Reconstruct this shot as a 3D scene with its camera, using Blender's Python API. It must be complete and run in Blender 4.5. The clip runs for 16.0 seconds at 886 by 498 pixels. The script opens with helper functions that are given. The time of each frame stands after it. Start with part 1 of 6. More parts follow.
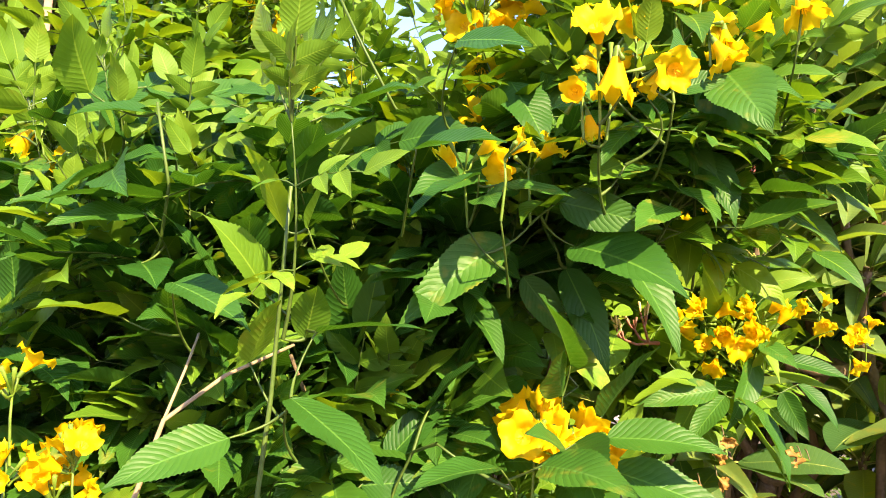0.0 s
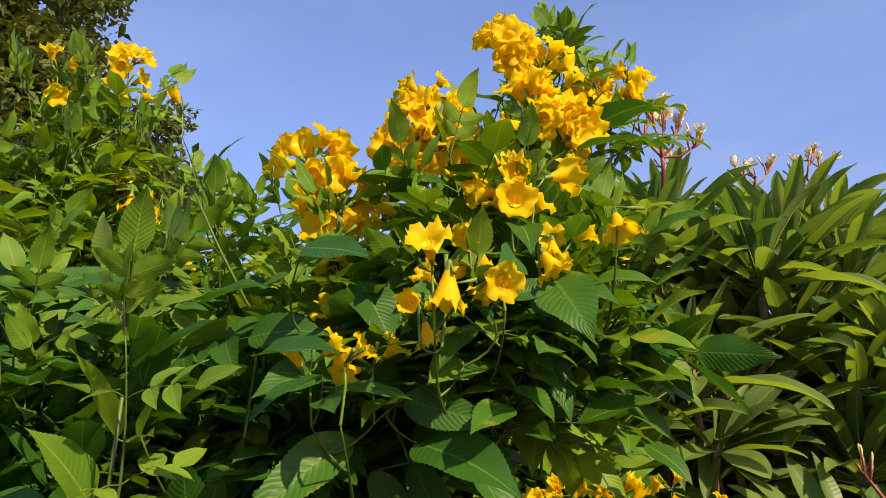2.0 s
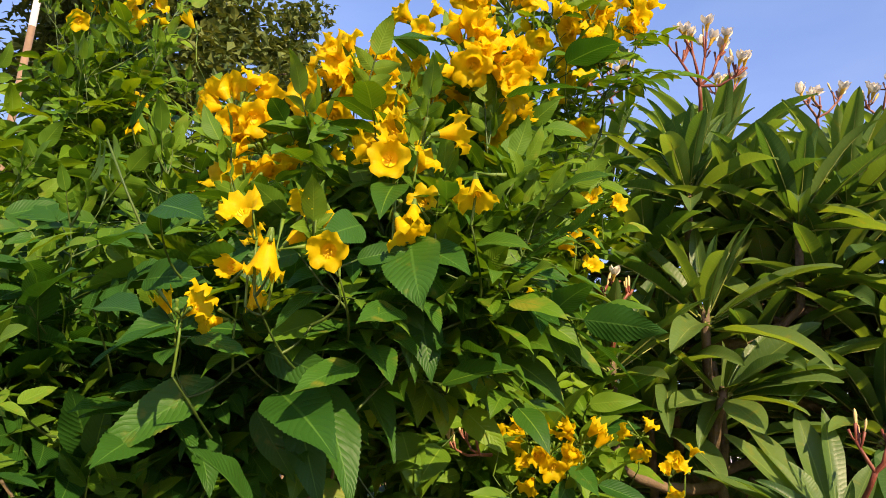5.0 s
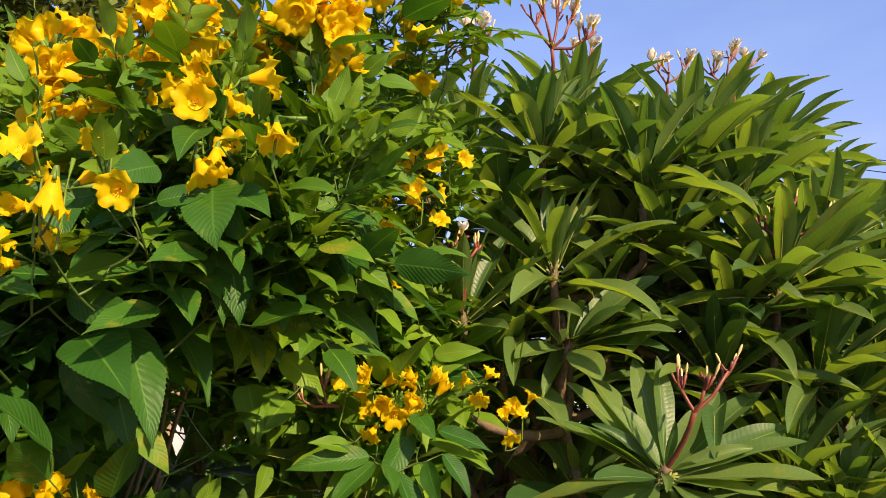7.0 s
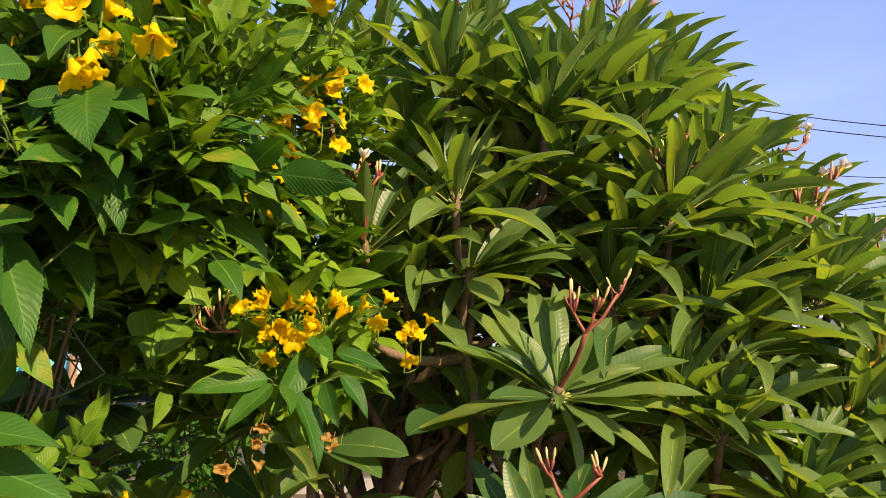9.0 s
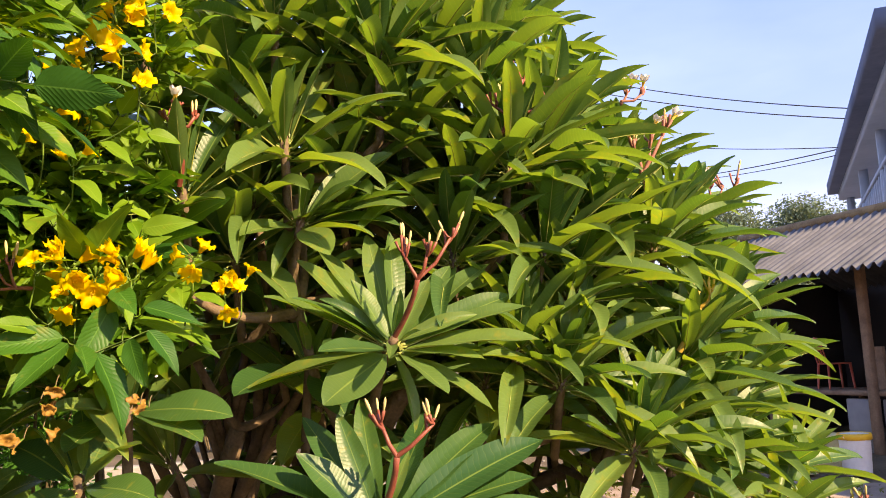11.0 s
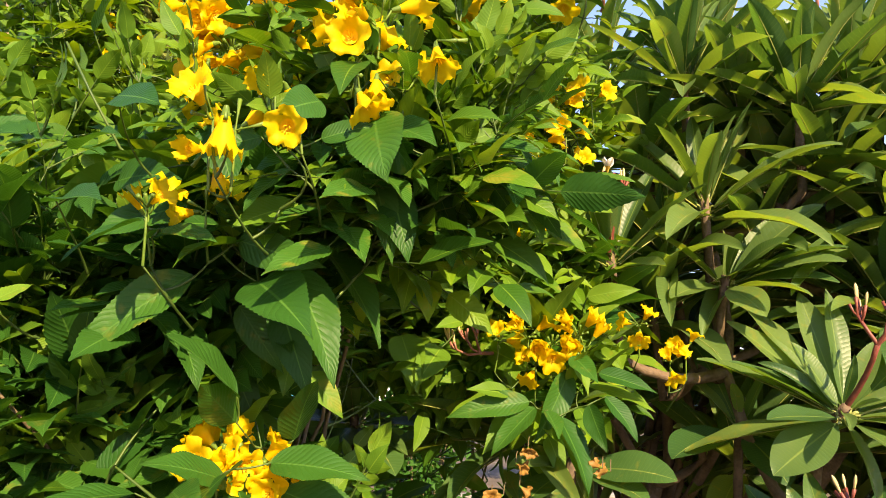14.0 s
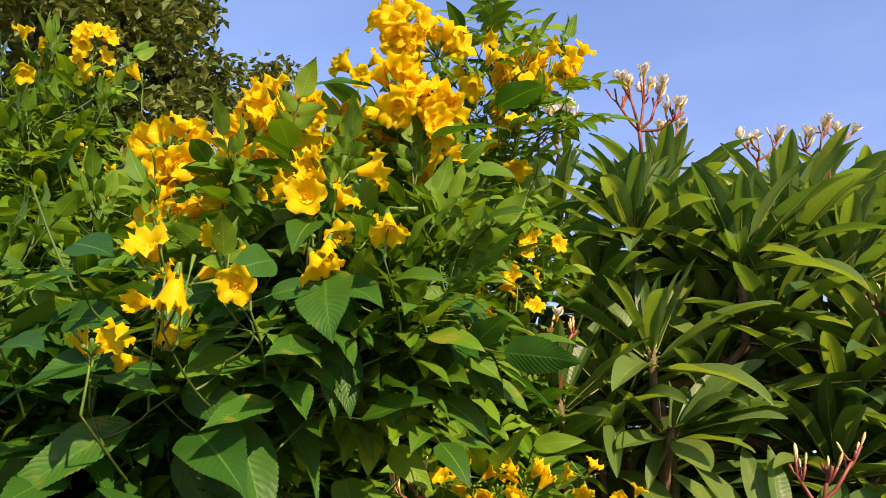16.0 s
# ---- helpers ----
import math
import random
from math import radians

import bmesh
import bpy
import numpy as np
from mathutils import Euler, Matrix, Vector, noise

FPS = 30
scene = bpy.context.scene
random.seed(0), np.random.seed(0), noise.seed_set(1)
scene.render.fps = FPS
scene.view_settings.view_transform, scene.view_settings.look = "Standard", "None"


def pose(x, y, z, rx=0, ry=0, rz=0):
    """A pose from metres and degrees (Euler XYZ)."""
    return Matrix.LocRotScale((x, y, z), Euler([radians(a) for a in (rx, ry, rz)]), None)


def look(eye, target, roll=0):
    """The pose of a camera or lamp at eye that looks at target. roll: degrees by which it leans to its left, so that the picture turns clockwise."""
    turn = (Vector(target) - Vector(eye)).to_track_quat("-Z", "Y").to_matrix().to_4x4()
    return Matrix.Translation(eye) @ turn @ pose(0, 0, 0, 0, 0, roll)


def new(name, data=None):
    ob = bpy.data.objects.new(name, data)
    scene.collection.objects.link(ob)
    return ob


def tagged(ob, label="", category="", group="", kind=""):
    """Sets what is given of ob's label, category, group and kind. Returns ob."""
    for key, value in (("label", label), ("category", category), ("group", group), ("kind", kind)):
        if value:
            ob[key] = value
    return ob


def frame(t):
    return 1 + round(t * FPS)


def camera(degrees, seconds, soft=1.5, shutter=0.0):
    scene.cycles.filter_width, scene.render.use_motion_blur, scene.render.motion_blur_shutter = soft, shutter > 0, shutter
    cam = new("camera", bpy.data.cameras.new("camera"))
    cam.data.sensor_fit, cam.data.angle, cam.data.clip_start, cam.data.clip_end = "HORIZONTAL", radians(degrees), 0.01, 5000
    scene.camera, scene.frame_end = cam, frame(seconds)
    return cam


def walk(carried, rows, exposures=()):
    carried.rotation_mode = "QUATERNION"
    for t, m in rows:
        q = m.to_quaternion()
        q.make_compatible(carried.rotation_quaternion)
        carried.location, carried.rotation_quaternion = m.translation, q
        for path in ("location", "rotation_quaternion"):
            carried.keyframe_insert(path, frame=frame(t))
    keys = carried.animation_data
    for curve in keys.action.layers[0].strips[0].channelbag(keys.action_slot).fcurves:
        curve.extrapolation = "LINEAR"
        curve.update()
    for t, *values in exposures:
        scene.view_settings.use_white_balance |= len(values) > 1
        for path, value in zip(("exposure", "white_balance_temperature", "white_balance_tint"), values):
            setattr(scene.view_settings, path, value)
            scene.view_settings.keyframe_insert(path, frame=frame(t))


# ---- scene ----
cam = camera(57.2, 16.0, 0.9)
METRES, EYE, TILT, LEAN, TURN = 1.1, 1.3, 12.0, 1.0, 0.0
ROWS = [
    (0.0, 0.0, 0.0, 0.0, -0.0, 0.0, -0.0),
    (0.5, 0.0203, -0.0043, 0.0228, -4.98, 5.65, 1.04),
    (1.0, 0.031, -0.0126, 0.0383, -8.56, 9.38, 1.23),
    (1.5, 0.0297, -0.0196, 0.0387, -9.07, 10.74, 0.88),
    (2.0, 0.0352, -0.0287, 0.0374, -7.87, 10.79, 0.45),
    (2.5, 0.0623, -0.0429, 0.0447, -5.89, 7.22, 1.11),
    (3.0, 0.0896, -0.0578, 0.0414, -6.9, 0.64, -0.37),
    (5.5, 0.3345, -0.0511, 0.1163, 2.85, 4.58, -3.73),
    (6.0, 0.3664, -0.06, 0.1248, 1.49, 5.51, -2.87),
    (6.5, 0.3801, -0.0541, 0.1136, -1.65, 4.4, -2.0),
    (7.0, 0.3816, -0.0708, 0.0813, -4.83, 1.58, -3.13),
    (7.5, 0.3818, -0.0872, 0.0705, -7.84, -0.01, -4.11),
    (8.0, 0.389, -0.0934, 0.0647, -8.74, -0.8, -3.95),
    (10.5, 0.4797, -0.0504, 0.0098, -17.19, -2.35, -2.57),
    (11.0, 0.5, -0.0369, -0.0032, -19.64, -2.95, -2.5),
    (11.5, 0.495, -0.0365, -0.0289, -19.22, -5.39, -2.32),
    (12.0, 0.4986, -0.0357, -0.0469, -18.69, -7.76, -1.53),
    (12.5, 0.4799, -0.0372, -0.0544, -14.81, -9.54, -0.12),
    (13.0, 0.4282, -0.0349, -0.0487, -7.09, -8.76, 1.04),
    (13.5, 0.3688, -0.0389, -0.0038, -0.03, -5.33, 1.41),
    (14.0, 0.3318, -0.0351, 0.0483, 3.21, -1.2, 0.27),
    (14.5, 0.3251, -0.0424, 0.07, 3.06, 2.77, -1.2),
    (15.0, 0.3335, -0.0441, 0.078, 1.98, 5.78, -1.97),
    (15.5, 0.3424, -0.0502, 0.0805, 0.73, 7.03, -2.2),
    (16.0, 0.3462, -0.057, 0.0829, 0.35, 7.36, -2.16),
]
walk(cam, [(t, pose(0, 0, EYE, TILT, LEAN, TURN) @ pose(METRES * x, METRES * y, METRES * z, 90 + pitch, roll, yaw)) for t, x, y, z, yaw, pitch, roll in ROWS],
     exposures=[(0.0, 2.30, 6700, 16), (0.6, 1.72, 6700, 16), (1.2, 1.12, 6700, 16), (1.6, 1.02, 6700, 16), (2.0, 0.92, 6700, 16), (3.2, 0.90, 6700, 16), (5.4, 0.99, 6700, 16), (8.2, 1.03, 6700, 16), (10.5, 1.52, 7300, 19), (11.2, 1.60, 7300, 19), (12.1, 1.74, 7400, 18), (12.6, 1.80, 7500, 18), (13.5, 1.86, 7100, 17), (14.0, 1.58, 6800, 16), (15.0, 1.05, 6700, 16), (16.0, 1.03, 6700, 16)])

# ---- daylight ----
SUN_AZ, SUN_EL = 152.0, 31.0      # degrees: clockwise from straight ahead, and above the horizon
SUN_DIR = Vector((math.sin(radians(SUN_AZ)) * math.cos(radians(SUN_EL)), math.cos(radians(SUN_AZ)) * math.cos(radians(SUN_EL)), math.sin(radians(SUN_EL))))
world = bpy.data.worlds.new("sky")
scene.world = world
world.use_nodes = True
wn, wl = world.node_tree.nodes, world.node_tree.links
sky = wn.new("ShaderNodeTexSky")
sky.sky_type, sky.sun_disc = "NISHITA", False
sky.sun_elevation, sky.sun_rotation = radians(SUN_EL), radians(SUN_AZ)
sky.air_density, sky.dust_density, sky.ozone_density = 1.0, 0.1, 3.2
haze = wn.new("ShaderNodeMix")
haze.data_type, haze.blend_type = "RGBA", "MULTIPLY"
haze.inputs[0].default_value, haze.inputs[7].default_value = 1.0, (1.00, 0.90, 0.98, 1)
wl.new(sky.outputs[0], haze.inputs[6])
where, stretch, wisps, veil, cloud = (wn.new(k) for k in ("ShaderNodeTexCoord", "ShaderNodeMapping", "ShaderNodeTexNoise", "ShaderNodeMapRange", "ShaderNodeMix"))
stretch.inputs["Scale"].default_value = (1.6, 1.6, 5.0)
wisps.inputs["Scale"].default_value, wisps.inputs["Detail"].default_value, wisps.inputs["Roughness"].default_value = 1.7, 5, 0.55
veil.inputs[1].default_value, veil.inputs[2].default_value, veil.inputs[4].default_value = 0.40, 0.78, 1.0
cloud.data_type, cloud.blend_type, cloud.inputs[7].default_value = "RGBA", "MULTIPLY", (1.30, 1.20, 1.07, 1)
low_air, height_of, dim = wn.new("ShaderNodeMapRange"), wn.new("ShaderNodeSeparateXYZ"), wn.new("ShaderNodeMix")
low_air.inputs[1].default_value, low_air.inputs[2].default_value = 0.52, 0.0      # grey haze thickens towards the horizon
dim.data_type, dim.blend_type, dim.inputs[7].default_value = "RGBA", "MULTIPLY", (0.62, 0.50, 0.60, 1)
wl.new(where.outputs["Generated"], height_of.inputs[0])
wl.new(height_of.outputs[2], low_air.inputs[0])
wl.new(low_air.outputs[0], dim.inputs[0])
wl.new(haze.outputs[2], dim.inputs[6])
wl.new(where.outputs["Generated"], stretch.inputs["Vector"])
wl.new(stretch.outputs[0], wisps.inputs["Vector"])
wl.new(wisps.outputs["Fac"], veil.inputs[0])
wl.new(veil.outputs[0], cloud.inputs[0])
wl.new(dim.outputs[2], cloud.inputs[6])
wl.new(cloud.outputs[2], wn["Background"].inputs[0])
wn["Background"].inputs[1].default_value = 0.15
sun_data = bpy.data.lights.new("sun", "SUN")
sun_data.energy, sun_data.angle, sun_data.color = 4.5, radians(0.6), (1.0, 0.79, 0.47)
sun = new("sun", sun_data)
sun.matrix_world = look(SUN_DIR * 50, (0, 0, 0))


# ---- materials ----
def shader(name):
    m = bpy.data.materials.new(name)
    m.use_nodes = True
    return m, m.node_tree.nodes, m.node_tree.links, m.node_tree.nodes["Principled BSDF"]


def math_node(n, l, op, a, b=None, clamp=False):
    x = n.new("ShaderNodeMath")
    x.operation, x.use_clamp = op, clamp
    for i, v in enumerate((a, b)):
        if v is None:
            continue
        if isinstance(v, (int, float)):
            x.inputs[i].default_value = v
        else:
            l.new(v, x.inputs[i])
    return x.outputs[0]


def mix_colour(n, l, fac, a, b, mode="MIX"):
    x = n.new("ShaderNodeMix")
    x.data_type, x.blend_type = "RGBA", mode
    for sock, v in ((x.inputs[0], fac), (x.inputs[6], a), (x.inputs[7], b)):
        if isinstance(v, (int, float)):
            sock.default_value = v
        elif isinstance(v, tuple):
            sock.default_value = (*v, 1)
        else:
            l.new(v, sock)
    return x.outputs[2]


def noise_node(n, l, scale, detail=4, coord="Object"):
    tc, t = n.new("ShaderNodeTexCoord"), n.new("ShaderNodeTexNoise")
    t.inputs["Scale"].default_value, t.inputs["Detail"].default_value = scale, detail
    l.new(tc.outputs[coord], t.inputs["Vector"])
    return t.outputs["Fac"]


def ramp(n, l, fac, lo, hi):
    x = n.new("ShaderNodeMapRange")
    x.inputs[1].default_value, x.inputs[2].default_value = lo, hi
    l.new(fac, x.inputs[0])
    return x.outputs[0]


def bump(n, l, bsdf, height, strength, distance):
    b = n.new("ShaderNodeBump")
    b.inputs["Strength"].default_value, b.inputs["Distance"].default_value = strength, distance
    l.new(height, b.inputs["Height"])
    l.new(b.outputs[0], bsdf.inputs["Normal"])


def leaf_mat(name, dark, light, rib, veins, slant, rough, glow, islands=False, relief=0.34, gloss=0.24, ribs=0.12, lit=(1.9, 1.55, 0.5), old=(0.30, 0.26, 0.03)):
    """A blade with midrib and slanting side veins (UV), varied from leaf to leaf, that lets some light through."""
    m, n, l, p = shader(name)
    uv = n.new("ShaderNodeUVMap")
    sep = n.new("ShaderNodeSeparateXYZ")
    l.new(uv.outputs[0], sep.inputs[0])
    across = math_node(n, l, "ABSOLUTE", math_node(n, l, "SUBTRACT", sep.outputs[0], 0.5))
    way = math_node(n, l, "SUBTRACT", math_node(n, l, "MULTIPLY", sep.outputs[1], float(veins)), math_node(n, l, "MULTIPLY", across, float(slant)))
    way = math_node(n, l, "ADD", way, math_node(n, l, "MULTIPLY", noise_node(n, l, 30.0, 2), 1.6))
    tri = math_node(n, l, "PINGPONG", way, 0.5)
    line = ramp(n, l, tri, 0.10, 0.0)
    groove = math_node(n, l, "POWER", math_node(n, l, "MULTIPLY", tri, 2.0), 0.45)
    blister = noise_node(n, l, 120.0, 2)
    mid = ramp(n, l, across, 0.030, 0.010)
    if islands:
        rnd = n.new("ShaderNodeNewGeometry").outputs["Random Per Island"]
    else:
        rnd = n.new("ShaderNodeObjectInfo").outputs["Random"]
    patch = noise_node(n, l, 9.0, 3)
    fac = math_node(n, l, "ADD", math_node(n, l, "MULTIPLY", rnd, 0.75), math_node(n, l, "MULTIPLY", patch, 0.45), True)
    col = mix_colour(n, l, fac, dark, light)
    worn = ramp(n, l, math_node(n, l, "ADD", math_node(n, l, "MULTIPLY", noise_node(n, l, 38.0, 5), 0.8), math_node(n, l, "MULTIPLY", rnd, 0.25)), 0.66, 0.80)
    col = mix_colour(n, l, math_node(n, l, "MULTIPLY", worn, 0.55), col, old)
    col = mix_colour(n, l, math_node(n, l, "MULTIPLY", line, ribs), col, rib)
    col = mix_colour(n, l, mid, col, rib)
    l.new(col, p.inputs["Base Color"])
    r = math_node(n, l, "ADD", math_node(n, l, "MULTIPLY", patch, 0.22), rough - 0.1)
    l.new(r, p.inputs["Roughness"])
    p.inputs["Specular IOR Level"].default_value = gloss
    bump(n, l, p, math_node(n, l, "ADD", math_node(n, l, "MULTIPLY", groove, 0.34), math_node(n, l, "ADD", math_node(n, l, "MULTIPLY", patch, 0.5), math_node(n, l, "MULTIPLY", blister, 0.35))), relief, 0.0026)
    tr = n.new("ShaderNodeBsdfTranslucent")
    l.new(mix_colour(n, l, 1.0, col, lit, "MULTIPLY"), tr.inputs[0])
    mx = n.new("ShaderNodeMixShader")
    mx.inputs[0].default_value = glow
    l.new(p.outputs[0], mx.inputs[1])
    l.new(tr.outputs[0], mx.inputs[2])
    l.new(mx.outputs[0], n["Material Output"].inputs[0])
    return m


def plain_mat(name, a, b, scale, rough, relief=0.3, metal=0.0, distance=0.004, detail=6, fine=None, glow=0.0, spec=0.4):
    """Two colours mixed by coarse and fine noise, with relief."""
    m, n, l, p = shader(name)
    big, small = noise_node(n, l, scale, detail), noise_node(n, l, fine or scale * 7, 5)
    f = math_node(n, l, "ADD", math_node(n, l, "MULTIPLY", big, 0.65), math_node(n, l, "MULTIPLY", small, 0.35))
    col = mix_colour(n, l, ramp(n, l, f, 0.32, 0.68), a, b)
    l.new(col, p.inputs["Base Color"])
    l.new(math_node(n, l, "ADD", math_node(n, l, "MULTIPLY", small, 0.25), rough - 0.12), p.inputs["Roughness"])
    p.inputs["Metallic"].default_value = metal
    p.inputs["Specular IOR Level"].default_value = spec
    bump(n, l, p, f, relief, distance)
    if glow:
        tr = n.new("ShaderNodeBsdfTranslucent")
        l.new(col, tr.inputs[0])
        mx = n.new("ShaderNodeMixShader")
        mx.inputs[0].default_value = glow
        l.new(p.outputs[0], mx.inputs[1])
        l.new(tr.outputs[0], mx.inputs[2])
        l.new(mx.outputs[0], n["Material Output"].inputs[0])
    return m


LEAF = leaf_mat("trumpet_leaf", (0.016, 0.076, 0.011), (0.050, 0.148, 0.015), (0.08, 0.20, 0.03), 15, 6, 0.46, 0.34, gloss=0.24, relief=0.52, ribs=0.06)
# Young leaves; on the side shrubs sunlight is put into this brighter colour too.
LEAF_YOUNG_LIT = leaf_mat("trumpet_leaf_young_lit", (0.060, 0.158, 0.012), (0.148, 0.264, 0.018), (0.18, 0.30, 0.03), 14, 5, 0.5, 0.36)
LEAF_MASS = leaf_mat("trumpet_leaf_mass", (0.018, 0.080, 0.007), (0.095, 0.205, 0.010), (0.12, 0.23, 0.02), 12, 5, 0.5, 0.32, islands=True)
# Joined version of the young leaf, with the same sunlight in its colour.
FRESH_LIT_MASS = leaf_mat("trumpet_leaf_fresh_lit", (0.060, 0.160, 0.008), (0.175, 0.295, 0.010), (0.18, 0.30, 0.03), 12, 5, 0.5, 0.36, islands=True)
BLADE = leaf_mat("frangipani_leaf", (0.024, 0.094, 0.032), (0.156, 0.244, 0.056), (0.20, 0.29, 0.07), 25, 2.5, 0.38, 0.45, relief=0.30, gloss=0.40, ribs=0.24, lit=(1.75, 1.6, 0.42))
# Darker copy for the low rosettes: deep green with their shade in the colour.
BLADE_DEEP_SHADED = leaf_mat("frangipani_leaf_deep_shaded", (0.016, 0.070, 0.022), (0.070, 0.150, 0.034), (0.14, 0.22, 0.05), 25, 2.5, 0.38, 0.36, relief=0.30, gloss=0.42, ribs=0.20, lit=(1.9, 1.6, 0.42))
BLADE_MASS = leaf_mat("frangipani_leaf_inner", (0.040, 0.112, 0.034), (0.180, 0.260, 0.055), (0.20, 0.26, 0.05), 25, 2.5, 0.36, 0.45, islands=True, relief=0.20, gloss=0.42, ribs=0.24, lit=(1.75, 1.6, 0.42))
BLADE_OLD = leaf_mat("frangipani_leaf_yellowing", (0.10, 0.155, 0.014), (0.21, 0.24, 0.028), (0.26, 0.28, 0.06), 25, 2.5, 0.42, 0.28)
FAR_LEAF = leaf_mat("tree_leaf", (0.030, 0.070, 0.016), (0.155, 0.190, 0.045), (0.10, 0.14, 0.04), 6, 3, 0.5, 0.22, islands=True, relief=0.1)
# Haze of the distance is mixed into this pale bluish leaf colour.
HAZE_LEAF = leaf_mat("distant_leaf_haze_tint", (0.10, 0.165, 0.14), (0.17, 0.235, 0.195), (0.14, 0.18, 0.1), 6, 3, 0.6, 0.2, islands=True, relief=0.1)
PETAL = plain_mat("yellow_petal", (0.80, 0.55, 0.004), (0.89, 0.66, 0.008), 60, 0.5, 0.25, distance=0.001, fine=300, glow=0.54, spec=0.15)
THROAT = plain_mat("petal_throat", (0.80, 0.52, 0.004), (0.88, 0.60, 0.006), 90, 0.55, 0.2, distance=0.001)
CALYX = plain_mat("calyx", (0.06, 0.12, 0.01), (0.14, 0.22, 0.02), 80, 0.5, 0.2, distance=0.001)
GREEN_STEM = plain_mat("green_stem", (0.03, 0.07, 0.01), (0.09, 0.14, 0.02), 40, 0.5, 0.3, distance=0.001)
BROWN_STEM = plain_mat("brown_stem", (0.07, 0.055, 0.025), (0.17, 0.12, 0.06), 30, 0.7, 0.5, distance=0.002)
BARK = plain_mat("frangipani_bark", (0.05, 0.035, 0.02), (0.20, 0.135, 0.08), 22, 0.8, 0.8, distance=0.008, fine=130)
DARK_BARK = plain_mat("tree_bark", (0.06, 0.04, 0.025), (0.17, 0.11, 0.065), 6, 0.85, 0.8, distance=0.02)
RED_STALK = plain_mat("red_stalk", (0.13, 0.03, 0.02), (0.25, 0.075, 0.045), 50, 0.45, 0.3, distance=0.001)
DRY_STALK = plain_mat("pinkish_stalk", (0.19, 0.07, 0.05), (0.34, 0.15, 0.10), 60, 0.55, 0.3, distance=0.001)
YELLOW_STALK = plain_mat("yellow_stalk", (0.32, 0.22, 0.03), (0.50, 0.33, 0.05), 50, 0.5, 0.3, distance=0.001)
BUD = plain_mat("pale_bud", (0.48, 0.36, 0.13), (0.66, 0.52, 0.26), 50, 0.5, 0.2, distance=0.001)
WHITE_PETAL = plain_mat("white_petal", (0.72, 0.66, 0.55), (0.82, 0.78, 0.70), 40, 0.45, 0.15, distance=0.001, glow=0.25)
GOLD_EYE = plain_mat("golden_flower_centre", (0.75, 0.48, 0.05), (0.80, 0.56, 0.10), 40, 0.5, 0.15, distance=0.001, glow=0.2)


# ---- mesh helpers ----
def mesh_from(name, verts, faces, mats, uvs=None, slots=None, smooth=True):
    me = bpy.data.meshes.new(name)
    me.from_pydata([tuple(v) for v in verts], [], faces)
    for m in mats:
        me.materials.append(m)
    if slots is not None:
        me.polygons.foreach_set("material_index", slots)
    if smooth:
        me.polygons.foreach_set("use_smooth", [True] * len(me.polygons))
    if uvs is not None:
        layer = me.uv_layers.new(name="UVMap")
        idx = np.empty(len(me.loops), dtype=np.int32)
        me.loops.foreach_get("vertex_index", idx)
        layer.data.foreach_set("uv", np.asarray(uvs, dtype=np.float32)[idx].ravel())
    me.update()
    return me


class Build:
    """Collects pieces of one mesh: vertices, faces, UVs and material slots."""

    def __init__(self):
        self.v, self.f, self.uv, self.s = [], [], [], []

    def add(self, verts, faces, uvs=None, slot=0, m=None):
        k = len(self.v)
        if m is not None:
            a = np.asarray(m)
            verts = np.asarray(verts) @ a[:3, :3].T + a[:3, 3]
        self.v.extend(tuple(float(c) for c in p) for p in verts)
        self.f.extend(tuple(i + k for i in face) for face in faces)
        self.uv.extend(uvs if uvs is not None else [(0.5, 0.5)] * len(verts))
        self.s.extend([slot] * len(faces))
        return self

    def mesh(self, name, mats, smooth=True):
        return mesh_from(name, self.v, self.f, mats, self.uv, self.s, smooth)


def unit(v):
    v = np.asarray(v, dtype=float)
    return v / max(1e-9, float(np.linalg.norm(v)))


def frame_of(base, way, up):
    """Local y along way, local z towards up, at base."""
    y = unit(way)
    x = np.cross(y, unit(up))
    if np.linalg.norm(x) < 1e-3:
        x = np.cross(y, np.array((1.0, 0.1, 0.0)))
    x = unit(x)
    z = np.cross(x, y)
    m = np.eye(4)
    m[:3, 0], m[:3, 1], m[:3, 2], m[:3, 3] = x, y, z, base
    return m


